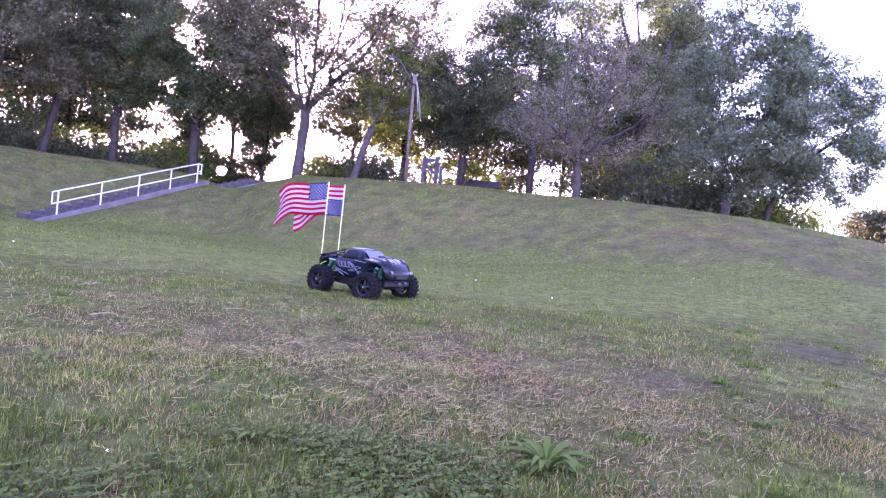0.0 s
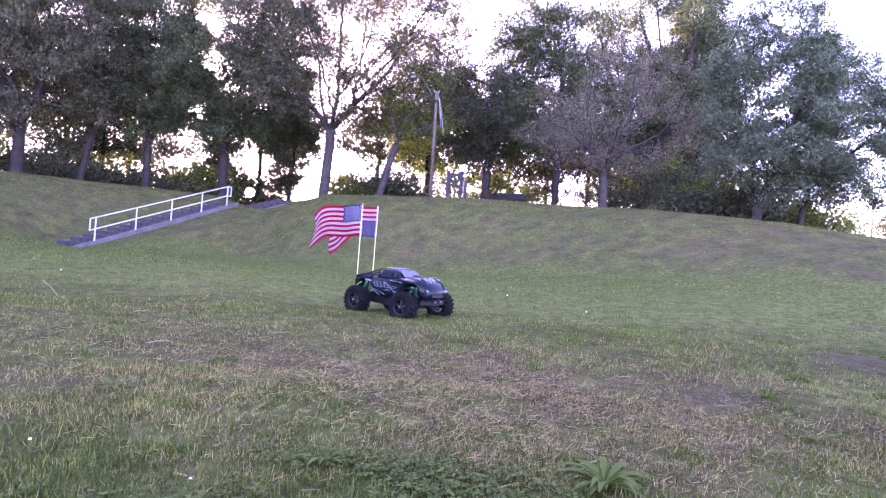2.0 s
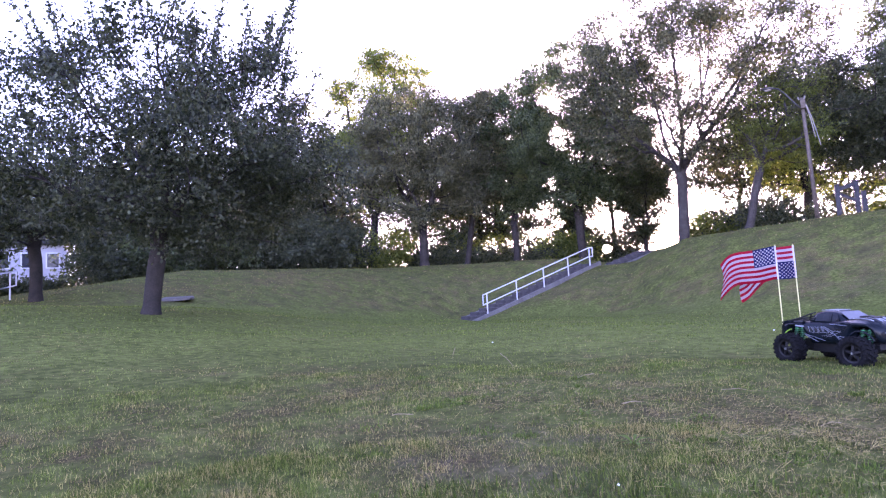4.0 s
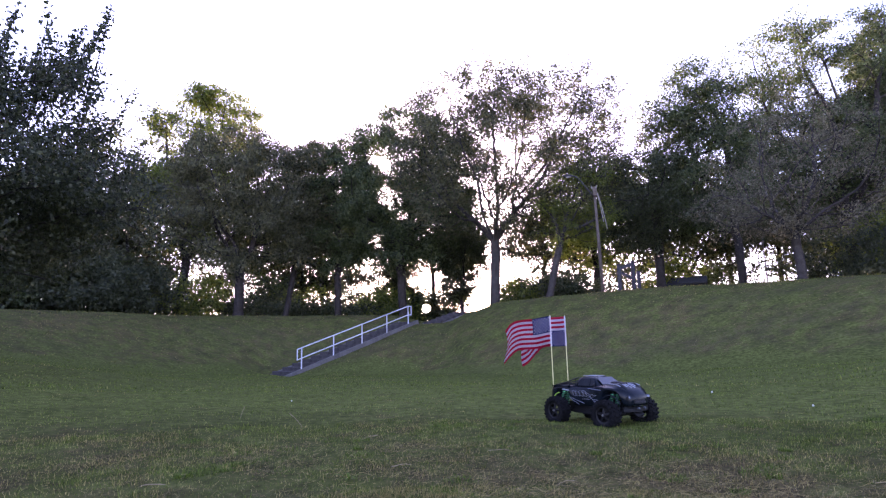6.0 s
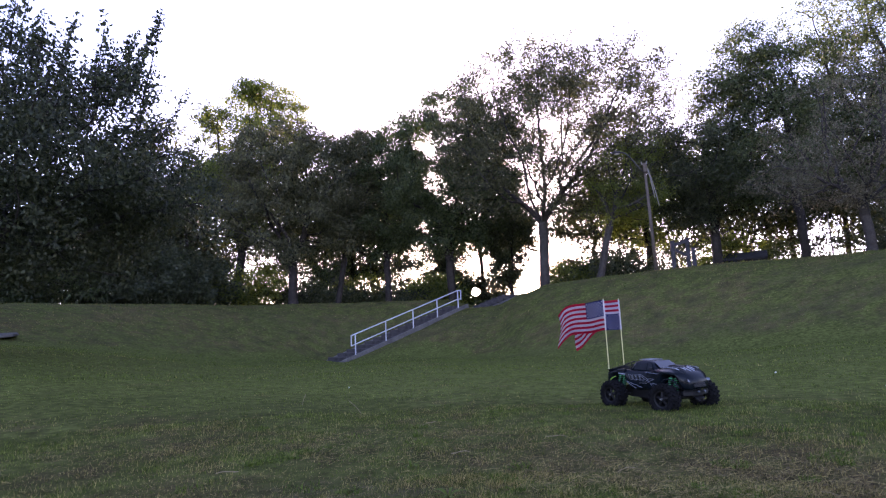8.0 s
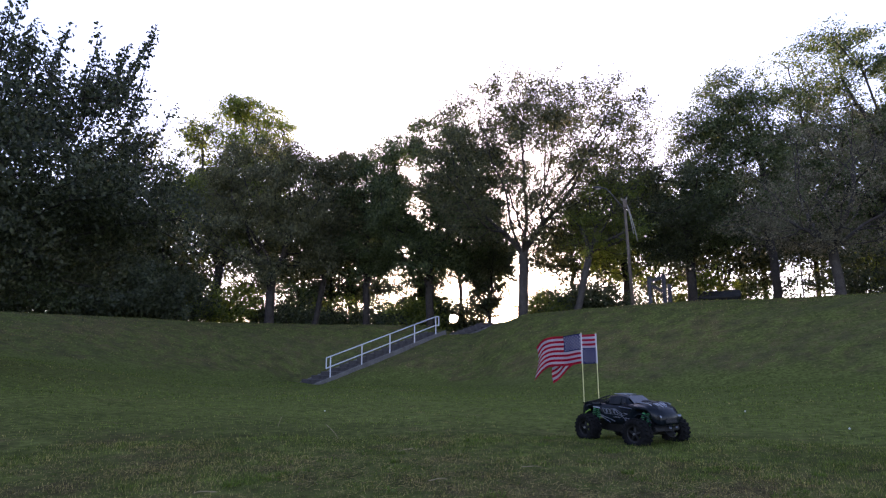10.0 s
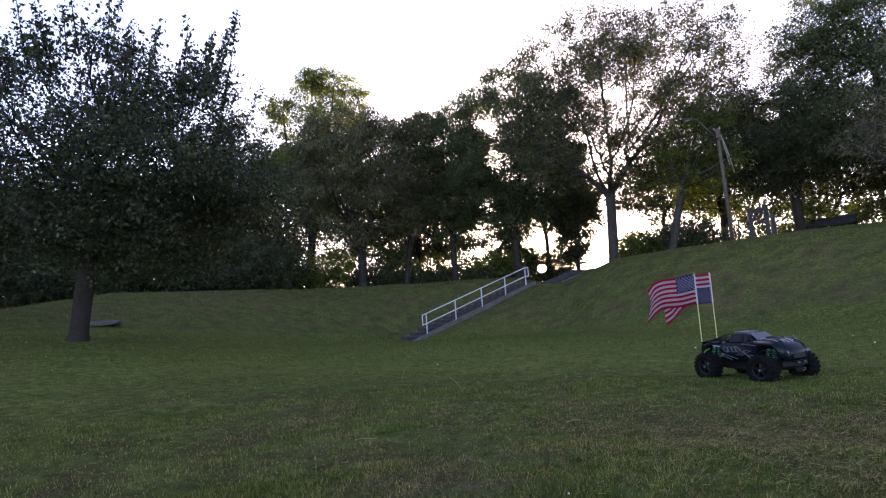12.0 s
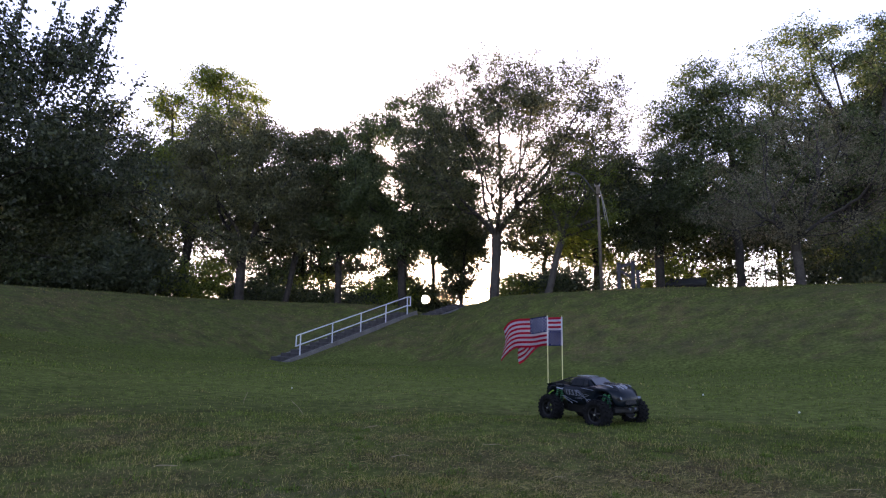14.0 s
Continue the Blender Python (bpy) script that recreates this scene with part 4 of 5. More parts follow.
def flag(parent, base, reach, upside, seed):
    """A striped flag on its pole: thirteen stripes, a blue field and its stars, blown out to one side."""
    hoist, fly = 0.245, 0.42
    root = part("flag", rod((base[0], base[1], 0.16), (base[0], base[1], 0.845), 0.0042, 0.0036, 8), CANE, parent, "small striped flag on a yellow cane pole")
    way = Vector(reach).normalized()
    across = Vector((-way.y, way.x, 0))

    def at(u, v, lift=0.0):
        f = 1 - v if upside else v
        ripple = 0.034 * math.sin(8.5 * u + 2.2 * f + seed) * min(1, 2.4 * u) + 0.012 * math.sin(17 * u - 3 * f + 2 * seed) * u
        dip = 0.10 * u * u + 0.030 * u * math.sin(6 * u + seed)
        p = Vector((base[0], base[1], 0.835 - f * hoist)) + way * (u * fly * (0.97 - 0.05 * math.sin(4 * f + seed) * u)) + across * (ripple + lift)
        return p - Vector((0, 0, dip * (1 + 0.35 * f)))

    def sheet(u0, u1, v0, v1, nu, nv):
        rows = [[at(u0 + (u1 - u0) * i / nu, v0 + (v1 - v0) * j / nv) for j in range(nv + 1)] for i in range(nu + 1)]
        bm = bmesh.new()
        g = [[bm.verts.new(p) for p in row] for row in rows]
        for i in range(nu):
            for j in range(nv):
                bm.faces.new((g[i][j], g[i + 1][j], g[i + 1][j + 1], g[i][j + 1]))
        bmesh.ops.solidify(bm, geom=bm.faces[:], thickness=0.0006)
        return bm

    for k in range(13):
        part("stripe", sheet(0.4 if k < 7 else 0.0, 1.0, k / 13, (k + 1) / 13, 26, 1), CLOTH if k % 2 else RED, root, smooth=True)
    part("field", sheet(0.0, 0.4, 0.0, 7 / 13, 12, 8), BLUE, root, "deep blue flag field", True)
    bm = bmesh.new()
    for row in range(9):
        for k in range(6 - row % 2):
            u, v = 0.4 * (2 * k + 1 + row % 2) / 12, 7 / 13 * (row + 1) / 10
            for lift in (-0.0016, 0.0016):
                ring = []
                for j in range(10):
                    a, r = math.pi * j / 5, (0.0080, 0.0035)[j % 2]
                    ring.append(bm.verts.new(at(u + r * math.sin(a) / fly, v - r * math.cos(a) / hoist, lift)))
                bm.faces.new(ring)
    stars = part("stars", bm, CLOTH, root)
    stars["kind"] = "stuff"
    part("sleeve", tube([at(0, v) for v in np.linspace(0, 1, 6)], 0.0062, 8), CLOTH, root)


def truck(m):
    t = thing("toy_truck", m, "black and navy radio-controlled monster truck with two flags", "toy truck")
    for x in (0.24, -0.24):
        for y in (-0.205, 0.205):
            wheel(t, x, y, 6 if x > 0 else 0)
            s = 1 if y > 0 else -1
            part("suspension_arm", joined(rod((x - 0.05, s * 0.055, 0.105), (x, s * 0.165, 0.088), 0.008), rod((x + 0.05, s * 0.055, 0.105), (x, s * 0.165, 0.088), 0.008), box(0.05, 0.03, 0.05, pose(x, s * 0.160, 0.098), 0.006)), PLASTIC, t)
            part("drive_shaft", rod((x, s * 0.05, 0.12), (x, s * 0.17, 0.104), 0.007), SILVER, t)
            for dx in (-0.032, 0.032):
                shock(t, (x + dx * 0.7, s * 0.085, 0.245), (x + dx, s * 0.140, 0.105))
    part("chassis", loft([[(x, w, z0), (x, w, z1), (x, -w, z1), (x, -w, z0)] for x, w, z0, z1 in ((-0.33, 0.045, 0.115, 0.15), (-0.26, 0.06, 0.085, 0.16), (-0.16, 0.085, 0.080, 0.17), (0.16, 0.085, 0.080, 0.17), (0.26, 0.06, 0.085, 0.16), (0.35, 0.05, 0.125, 0.155))]), PLASTIC, t)
    # painted shell
    rings = []
    for x in (-0.37, -0.355, -0.33, -0.30, -0.275, -0.255, -0.24, -0.22, -0.20, -0.18, -0.16, -0.12, -0.06, 0.0, 0.06, 0.12, 0.15, 0.17, 0.19, 0.215, 0.24, 0.265, 0.29, 0.31, 0.33, 0.35, 0.365, 0.375):
        w, lo, hi = body_width(x), body_low(x), body_top(x)
        half = [(0.96, lo), (1.0, lo + 0.30 * (hi - lo)), (1.0, lo + 0.68 * (hi - lo)), (0.95, hi - 0.012), (0.86, hi), (0.50, hi + 0.008), (0.20, hi + 0.011)]
        rings.append([(x, w * f, z) for f, z in half] + [(x, -w * f, z) for f, z in half[::-1]])
    part("body_shell", loft(rings), PAINT, t, "glossy black and navy painted shell", True)
    # cab
    cab = []
    for x, w0, w1, z in ((0.135, 0.118, 0.110, 0.302), (0.10, 0.120, 0.104, 0.326), (0.055, 0.122, 0.094, 0.356), (0.02, 0.122, 0.090, 0.367), (-0.05, 0.122, 0.088, 0.368), (-0.095, 0.120, 0.090, 0.362), (-0.125, 0.118, 0.098, 0.330), (-0.145, 0.116, 0.108, 0.296)):
        lo = 0.285
        cab.append([(x, w0, lo), (x, w0 * 0.35 + w1 * 0.65, lo + 0.6 * (z - lo)), (x, w1, z - 0.006), (x, w1 * 0.85, z), (x, 0, z + 0.004), (x, -w1 * 0.85, z), (x, -w1, z - 0.006), (x, -w0 * 0.35 - w1 * 0.65, lo + 0.6 * (z - lo)), (x, -w0, lo)])
    part("cab", loft(cab), PAINT, t, "navy cab roof and pillars", True)
    ws = bmesh.new()
    q = [ws.verts.new(p) for p in ((0.132, 0.098, 0.310), (0.132, -0.098, 0.310), (0.060, -0.080, 0.358), (0.060, 0.080, 0.358))]
    ws.faces.new(q)
    bmesh.ops.translate(ws, verts=ws.verts[:], vec=(0.004, 0, 0.004))
    bmesh.ops.solidify(ws, geom=ws.faces[:], thickness=0.003)
    part("windscreen", ws, PANE, t, "dark tinted windscreen")
    for s in (-1, 1):
        for pts in (((0.085, 0.119, 0.302), (0.030, 0.118, 0.302), (0.030, 0.0985, 0.352), (0.060, 0.0985, 0.350)), ((0.022, 0.118, 0.302), (-0.095, 0.117, 0.302), (-0.085, 0.0975, 0.350), (0.022, 0.0975, 0.353))):
            bm = bmesh.new()
            bm.faces.new([bm.verts.new((x, s * (y + 0.004), z)) for x, y, z in pts])
            bmesh.ops.solidify(bm, geom=bm.faces[:], thickness=0.003)
            part("side_window", bm, PANE, t, "dark tinted side window")
    bm = bmesh.new()
    bm.faces.new([bm.verts.new(p) for p in ((-0.150, 0.09, 0.304), (-0.150, -0.09, 0.304), (-0.106, -0.078, 0.358), (-0.106, 0.078, 0.358))])
    bmesh.ops.solidify(bm, geom=bm.faces[:], thickness=0.003)
    part("rear_window", bm, PANE, t)
    for y, x0, x1 in ((0.05, 0.03, -0.09), (0.015, 0.035, -0.09), (-0.02, 0.035, -0.09), (-0.055, 0.03, -0.09)):
        part("roof_stripe", box(x0 - x1, 0.014, 0.003, pose((x0 + x1) / 2, y, 0.3725, 0, 0.6, 0), 0.001, 1), WHITE if y > -0.05 else SILVER, t, "pale roof stripe")
    # hood: raised ridges, scoop and pale flashes
    for y in (-0.075, 0.075):
        part("hood_ridge", loft([[(x, y + d, body_top(x) + h) for d, h in ((-0.022, 0.0), (-0.012, 0.016 * k), (0.012, 0.016 * k), (0.022, 0.0))] for x, k in ((0.14, 0.7), (0.20, 1.0), (0.28, 1.0), (0.335, 0.5))]), PAINT, t, smooth=True)
    part("hood_scoop", loft([[(x, d, body_top(x) + 0.010 + h) for d, h in ((-0.032, 0), (-0.024, 0.014 * k), (0.024, 0.014 * k), (0.032, 0))] for x, k in ((0.15, 1.1), (0.20, 1.0), (0.26, 0.5))]), PLASTIC, t)
    # six thin pale strips that follow the top of the hood
    for y, x0, x1, w in ((0.045, 0.16, 0.31, 0.012), (-0.045, 0.16, 0.31, 0.012), (0.105, 0.17, 0.30, 0.009), (-0.105, 0.17, 0.30, 0.009), (0.018, 0.27, 0.33, 0.010), (-0.018, 0.27, 0.33, 0.010)):
        part("hood_flash", loft([[(x, y + d, body_top(x) + 0.0105 + h) for d, h in ((-w / 2, 0), (-w / 2, 0.004), (w / 2, 0.004), (w / 2, 0))] for x in np.linspace(x0, x1, 6)]), WHITE, t, "pale strip along the hood")
    # nose
    part("grille", box(0.02, 0.12, 0.036, pose(0.368, 0, 0.205, 0, -18, 0), 0.004), PLASTIC, t)
    for k in range(3):
        part("grille_bar", box(0.008, 0.10, 0.004, pose(0.378, 0, 0.195 + 0.011 * k, 0, -18, 0)), PLASTIC, t)
    for s in (-1, 1):
        hl = part("headlight", box(0.03, 0.050, 0.026, pose(0.352, s * 0.092, 0.232, 0, -24, -s * 26), 0.006), PLASTIC, t)
        part("lens", box(0.012, 0.042, 0.019, pose(0.366, s * 0.094, 0.236, 0, -24, -s * 26), 0.005), LENS, hl, "pale headlight lens")
        part("mirror", box(0.014, 0.026, 0.016, pose(0.085, s * 0.140, 0.312, 0, 0, -s * 15), 0.004), PLASTIC, t)
    bp = part("front_bumper", loft([[(0.385 - abs(y) * 0.35, y, z) for z in (0.135, 0.150, 0.172, 0.160)] + [(0.360 - abs(y) * 0.35, y, z) for z in (0.165, 0.135)] for y in np.linspace(-0.13, 0.13, 9)]), PLASTIC, t)
    for s in (-1, 1):
        part("fog_light", rod((0.385, s * 0.032, 0.160), (0.395, s * 0.032, 0.160), 0.009, 0.008, 12), LENS, bp)
    part("skid_plate", box(0.07, 0.09, 0.008, pose(0.345, 0, 0.115, 0, 35, 0), 0.003), PLASTIC, t)
    # load bed, roll bars and tail
    part("bed_floor", box(0.19, 0.19, 0.006, pose(-0.255, 0, 0.2995), 0.002), RUBBER, t)
    for s in (-1, 1):
        part("roll_bar", tube([(-0.115, s * 0.078, 0.358), (-0.15, s * 0.082, 0.350), (-0.24, s * 0.095, 0.318), (-0.33, s * 0.100, 0.298)], 0.0055), PLASTIC, t, smooth=True)
        part("bed_rail", loft([[(x, s * (body_width(x) * 0.92 + d), body_top(x) + h) for d, h in ((-0.012, 0), (-0.010, 0.012), (0.008, 0.012), (0.010, 0))] for x in (-0.365, -0.32, -0.24, -0.17)]), PAINT, t)
        part("tail_light", box(0.010, 0.022, 0.030, pose(-0.374, s * 0.102, 0.25), 0.003), LENS, t)
        part("rear_fender", tube([(-0.24 + 0.108 * math.cos(a), s * 0.152, 0.135 + 0.112 * math.sin(a)) for a in np.linspace(1.75, 2.75, 10)], 0.004), LIME, t, "lime green fender edge", True)
        part("front_fender", tube([(0.238 + 0.100 * math.cos(a), s * 0.151, 0.135 + 0.112 * math.sin(a)) for a in np.linspace(0.45, 2.75, 14)], 0.005), PAINT, t, smooth=True)
        part("cross_bar", tube([(-0.15, s * 0.082, 0.350), (-0.23, 0, 0.322), (-0.32, -s * 0.09, 0.300)], 0.0045), PLASTIC, t)
        # side graphics: crossed slashes and plain blocks where lettering stands
        yb = s * (0.1425 + 0.002)
        # an outlined cross and slanted outlined blocks where a mark stands
        for pts in (((0.112, 0.184), (0.060, 0.216), (-0.034, 0.268), (-0.014, 0.268), (0.040, 0.242), (0.090, 0.184), (0.112, 0.184)), ((0.106, 0.238), (0.060, 0.242), (0.030, 0.218), (-0.036, 0.206), (0.034, 0.206), (0.072, 0.226), (0.106, 0.238))):
            part("cross_outline", tube([(x, yb, z) for x, z in pts], 0.0014, 5), LINE, t, "thin pale cross-shaped outline graphic")
        for k in range(4):
            x = 0.016 - 0.036 * k
            part("letter_outline", tube([(x, yb, 0.226), (x - 0.012, yb, 0.262), (x - 0.041, yb, 0.266), (x - 0.029, yb, 0.230), (x, yb, 0.226)], 0.0012, 5), LINE, t, "slanted outlined block of side lettering")
        for x0, z0, ln, ang in ((-0.09, 0.196, 0.16, 15), (-0.11, 0.186, 0.10, 24), (0.115, 0.205, 0.06, 8)):
            part("slash", box(ln, 0.003, 0.0028, pose(x0, yb, z0, 0, ang, 0)), LINE, t, "thin pale slash")
        part("tail_block", box(0.070, 0.003, 0.010, pose(-0.195, s * 0.1500, 0.268, 0, 3, 0), 0.001, 1), WHITE, t, "pale bar of lettering")
        part("pinstripe", box(0.14, 0.003, 0.003, pose(0.10, yb, 0.282, 0, 4, 0)), LINE, t)
    part("rear_bumper", box(0.03, 0.20, 0.030, pose(-0.385, 0, 0.215), 0.006), PLASTIC, t)
    part("tailgate", box(0.012, 0.20, 0.055, pose(-0.373, 0, 0.262), 0.004), PAINT, t)
    wb = part("wheelie_bar", joined(rod((-0.34, 0.03, 0.12), (-0.43, 0.03, 0.115), 0.007), rod((-0.34, -0.03, 0.12), (-0.43, -0.03, 0.115), 0.007), rod((-0.43, -0.045, 0.115), (-0.43, 0.045, 0.115), 0.006)), PLASTIC, t)
    for s in (-1, 1):
        part("small_wheel", lathe([(s * 0.05 - 0.008, 0.006), (s * 0.05 - 0.009, 0.018), (s * 0.05, 0.021), (s * 0.05 + 0.009, 0.018), (s * 0.05 + 0.008, 0.006)], 18), RUBBER, wb, m=pose(-0.43, 0, 0.115))
    lowered = ("body_shell", "cab", "windscreen", "side_window", "rear_window", "roof", "hood", "grille", "headlight", "mirror", "front_", "bed", "roll", "tail", "rear_", "cross", "slash", "side_", "pinstripe", "cross_outline", "letter_outline")
    for ob in t.children:
        if ob.name.startswith(lowered):
            ob.location.z -= 0.014
    turn = m.to_3x3().inverted()
    flag(t, (-0.392, -0.085), turn @ Vector((-0.97, 0.12, 0)), False, 0.6)
    flag(t, (-0.392, 0.085), turn @ Vector((-0.95, 0.25, 0)), True, 2.1)
    return t


TX, TY = -0.59, 4.78
truck(pose(TX, TY, float(ground_z(TX, TY)) - 0.022, 0, 0, -37) @ Matrix.Scale(1.10, 4))


# ---- grass ----
def blades(name, label, rng, x, y, height, width, flat, segments=2, material=None):
    n = len(x)
    z = ground_z(x, y)
    a = rng.uniform(0, 2 * np.pi, n)
    out, side = np.stack([np.cos(a), np.sin(a), 0 * a], -1), np.stack([-np.sin(a), np.cos(a), 0 * a], -1)
    up = np.array((0, 0, 1.0))
    base = np.stack([x, y, z - 0.004], -1)
    lean = flat[:, None]
    h, w = height[:, None], width[:, None] / 2
    mid = base + up * h * (0.60 - 0.42 * lean) + out * h * 0.55 * lean
    tip = base + up * h * (1.0 - 0.88 * lean) + out * h * 1.15 * lean + side * h * rng.uniform(-0.25, 0.25, (n, 1))
    if segments == 2:
        v = np.stack([base - side * w, base + side * w, mid - side * w * 0.8, mid + side * w * 0.8, tip], 1).reshape(-1, 3)
        f = (np.arange(n)[:, None, None] * 5 + np.array([[0, 1, 3], [0, 3, 2], [2, 3, 4]])).reshape(-1, 3)
    else:
        v = np.stack([base - side * w, base + side * w, tip], 1).reshape(-1, 3)
        f = np.arange(3 * n).reshape(-1, 3)
    ob = mark_bank(new(name, fast_mesh(name, v, f, 3, material or BLADE)), v[:, 0], v[:, 1])
    return tagged(ob, label, "grass", kind="stuff")


def scatter(rng, n, r0, r1, a0=-88.0, a1=46.0, power=1.0):
    r = np.sqrt(r0 ** 2 + (r1 ** 2 - r0 ** 2) * rng.random(n) ** power)
    a = np.radians(rng.uniform(a0, a1, n))
    return MID[0] + r * np.sin(a), MID[1] + r * np.cos(a)


def tuft(x, y, s):
    """A slow field between 0 and 1 that gathers the grass into tufts."""
    return 0.5 + 0.5 * np.sin(s * x + 1.7 * np.sin(0.8 * s * y + 1)) * np.sin(0.9 * s * y + 1.3 * np.sin(0.7 * s * x))


def bare(x, y):
    """How bare the turf is at a place, from 0 to 1."""
    out = np.zeros(len(x))
    for px, py, a, b, turn, strength in BARE:
        c, s = math.cos(radians(turn)), math.sin(radians(turn))
        u, v = ((x - px) * c + (y - py) * s) / a, (-(x - px) * s + (y - py) * c) / b
        out = np.maximum(out, strength * np.clip(1.5 - np.hypot(u, v), 0, 1))
    return out


def worn_belt(x, y):
    """The dry trodden belt that crosses the lawn."""
    return np.exp(-((y - 2.25 + 0.35 * np.sin(1.3 * x + 0.6)) / 0.8) ** 2) * np.clip((x + 2.1) / 2.2, 0.15, 1) * (1 - 0.5 * np.clip((x - 0.3) / 1.1, 0, 1))


def sward(name, label, seed, n, r0, r1, scale, thin, heights, widths, flat, segments):
    rng = np.random.default_rng(seed)
    x, y = scatter(rng, n, r0, r1)
    g = tuft(x, y, scale) * 0.5 + tuft(x, y, scale * 2.9) * 0.5
    keep = rng.random(n) < (thin + (1 - thin) * g) * (1 - 0.9 * bare(x, y))
    x, y, g = x[keep], y[keep], g[keep]
    k = len(x)
    h = (heights[0] + (heights[1] - heights[0]) * g) * rng.uniform(0.45, 1.35, k)
    low = worn_belt(x, y)
    blades(name, label, rng, x, y, h * (1 - 0.28 * low), rng.uniform(*widths, k), np.clip(rng.beta(*flat, k) - 0.1 * g + 0.18 * low, 0, 1), segments)


sward("near_grass", "short green and straw-dry grass blades of the lawn", 5, 430000, 0.55, 2.6, 5.5, 0.40, (0.016, 0.044), (0.0012, 0.0030), (2.0, 1.5), 1)
sward("middle_grass", "short green and dry grass blades further out", 6, 250000, 2.4, 5.2, 4.5, 0.35, (0.016, 0.042), (0.0018, 0.0042), (2.0, 1.5), 1)
sward("lawn_grass", "short green grass blades of the lawn", 7, 160000, 5.0, 11.0, 3.5, 0.4, (0.016, 0.034), (0.004, 0.009), (2.2, 1.5), 1)
sward("far_grass", "grass tufts of the lawn and the bank", 8, 130000, 10.5, 27.0, 2.0, 0.3, (0.022, 0.055), (0.010, 0.024), (2, 2), 1)
sward("bank_grass", "rough grass on the bank", 9, 80000, 26, 42, 1.2, 0.3, (0.035, 0.08), (0.025, 0.055), (2, 2), 1)

THATCH = leaf_mat("thatch", (0.080, 0.052, 0.022), (0.400, 0.305, 0.100), (1, 1, 1), 0.15)


def thatch():
    """Cut dry stems lying flat on the worn belt of the lawn."""
    rng = np.random.default_rng(77)
    x, y = scatter(rng, 170000, 1.15, 4.2, -75, 60)
    keep = rng.random(len(x)) < worn_belt(x, y) * (0.25 + 0.75 * tuft(x, y, 3.1)) * (0.25 + 0.75 * tuft(x, y, 9.0))
    x, y, n = x[keep], y[keep], int(keep.sum())
    a, pitch = rng.uniform(0, np.pi, n), rng.normal(0, 0.28, n)
    ln, w = rng.uniform(0.006, 0.026, n), rng.uniform(0.0005, 0.0011, n)
    c = np.stack([x, y, ground_z(x, y) + rng.uniform(0.004, 0.026, n)], -1)
    way = np.stack([np.cos(a) * np.cos(pitch), np.sin(a) * np.cos(pitch), np.sin(pitch)], -1) * ln[:, None]
    side = np.stack([-np.sin(a), np.cos(a), 0.5 + 0 * a], -1) * w[:, None]
    v = np.stack([c - way - side, c - way + side, c + way + side * 0.6, c + way - side * 0.6], 1).reshape(-1, 3)
    tagged(new("thatch", fast_mesh("thatch", v, np.arange(4 * n).reshape(n, 4), 4, THATCH)), "dry straw-coloured cut stems lying flat on the lawn", "thatch", kind="stuff")


thatch()
FRESH = leaf_mat("fresh_grass", (0.030, 0.060, 0.008), (0.140, 0.200, 0.036), (1.3, 1.3, 0.7), 0.3, 0.06)
DEEP = leaf_mat("deep_grass", (0.026, 0.048, 0.008), (0.112, 0.155, 0.028), (1.3, 1.3, 0.7), 0.25, 0.06)
CLOVER = leaf_mat("clover_leaf", (0.030, 0.054, 0.010), (0.125, 0.170, 0.034), (1.2, 1.2, 0.7), 0.3, 0.06)
BROAD = leaf_mat("broad_leaf", (0.070, 0.110, 0.018), (0.130, 0.180, 0.036), (1.2, 1.2, 0.7), 0.3, 0.06)
STRAW = worn("straw", (0.20, 0.15, 0.085), (0.36, 0.28, 0.17), 40, 0.8, 0, 0)
PETAL = worn("petal", (0.62, 0.62, 0.58), (0.80, 0.80, 0.76), 60, 0.7, 0, 0.001)


def clump(x, y, r, n, h, seed):
    rng = np.random.default_rng(seed)
    a, d = rng.uniform(0, 6.28, n), r * np.sqrt(rng.random(n))
    ob = blades("grass_tuft", "fresh green grass tuft standing above the lawn", rng, x + d * np.cos(a), y + d * np.sin(a), h * rng.uniform(0.4, 0.95, n), rng.uniform(0.002, 0.0042, n), rng.beta(2.6, 1.8, n), 2, FRESH)
    ob["kind"] = "stuff"


for k, (cx, cy, r, n, h) in enumerate([(-0.13, 2.66, 0.09, 240, 0.055), (0.35, 3.0, 0.05, 110, 0.05), (1.42, 5.0, 0.10, 240, 0.06), (-0.42, 1.75, 0.06, 130, 0.05), (-1.05, 2.35, 0.08, 170, 0.055), (0.62, 1.65, 0.07, 150, 0.055), (1.25, 2.3, 0.06, 130, 0.06), (1.7, 3.0, 0.07, 150, 0.07), (1.9, 3.5, 0.08, 170, 0.07), (-1.8, 4.2, 0.08, 170, 0.05), (-3.3, 3.1, 0.10, 170, 0.05), (-0.75, 1.3, 0.07, 140, 0.05), (-0.05, 1.28, 0.08, 170, 0.05), (-2.4, 2.2, 0.09, 170, 0.05)]):
    clump(cx, cy, r, n, h, 200 + k)


spread = np.random.default_rng(401)
for k in range(110):
    cx, cy = spread.uniform(-2.6, 3.0), spread.uniform(1.15, 4.6)
    clump(float(cx), float(cy), float(spread.uniform(0.03, 0.10)), int(spread.integers(60, 150)), float(spread.uniform(0.035, 0.06)), 500 + k)


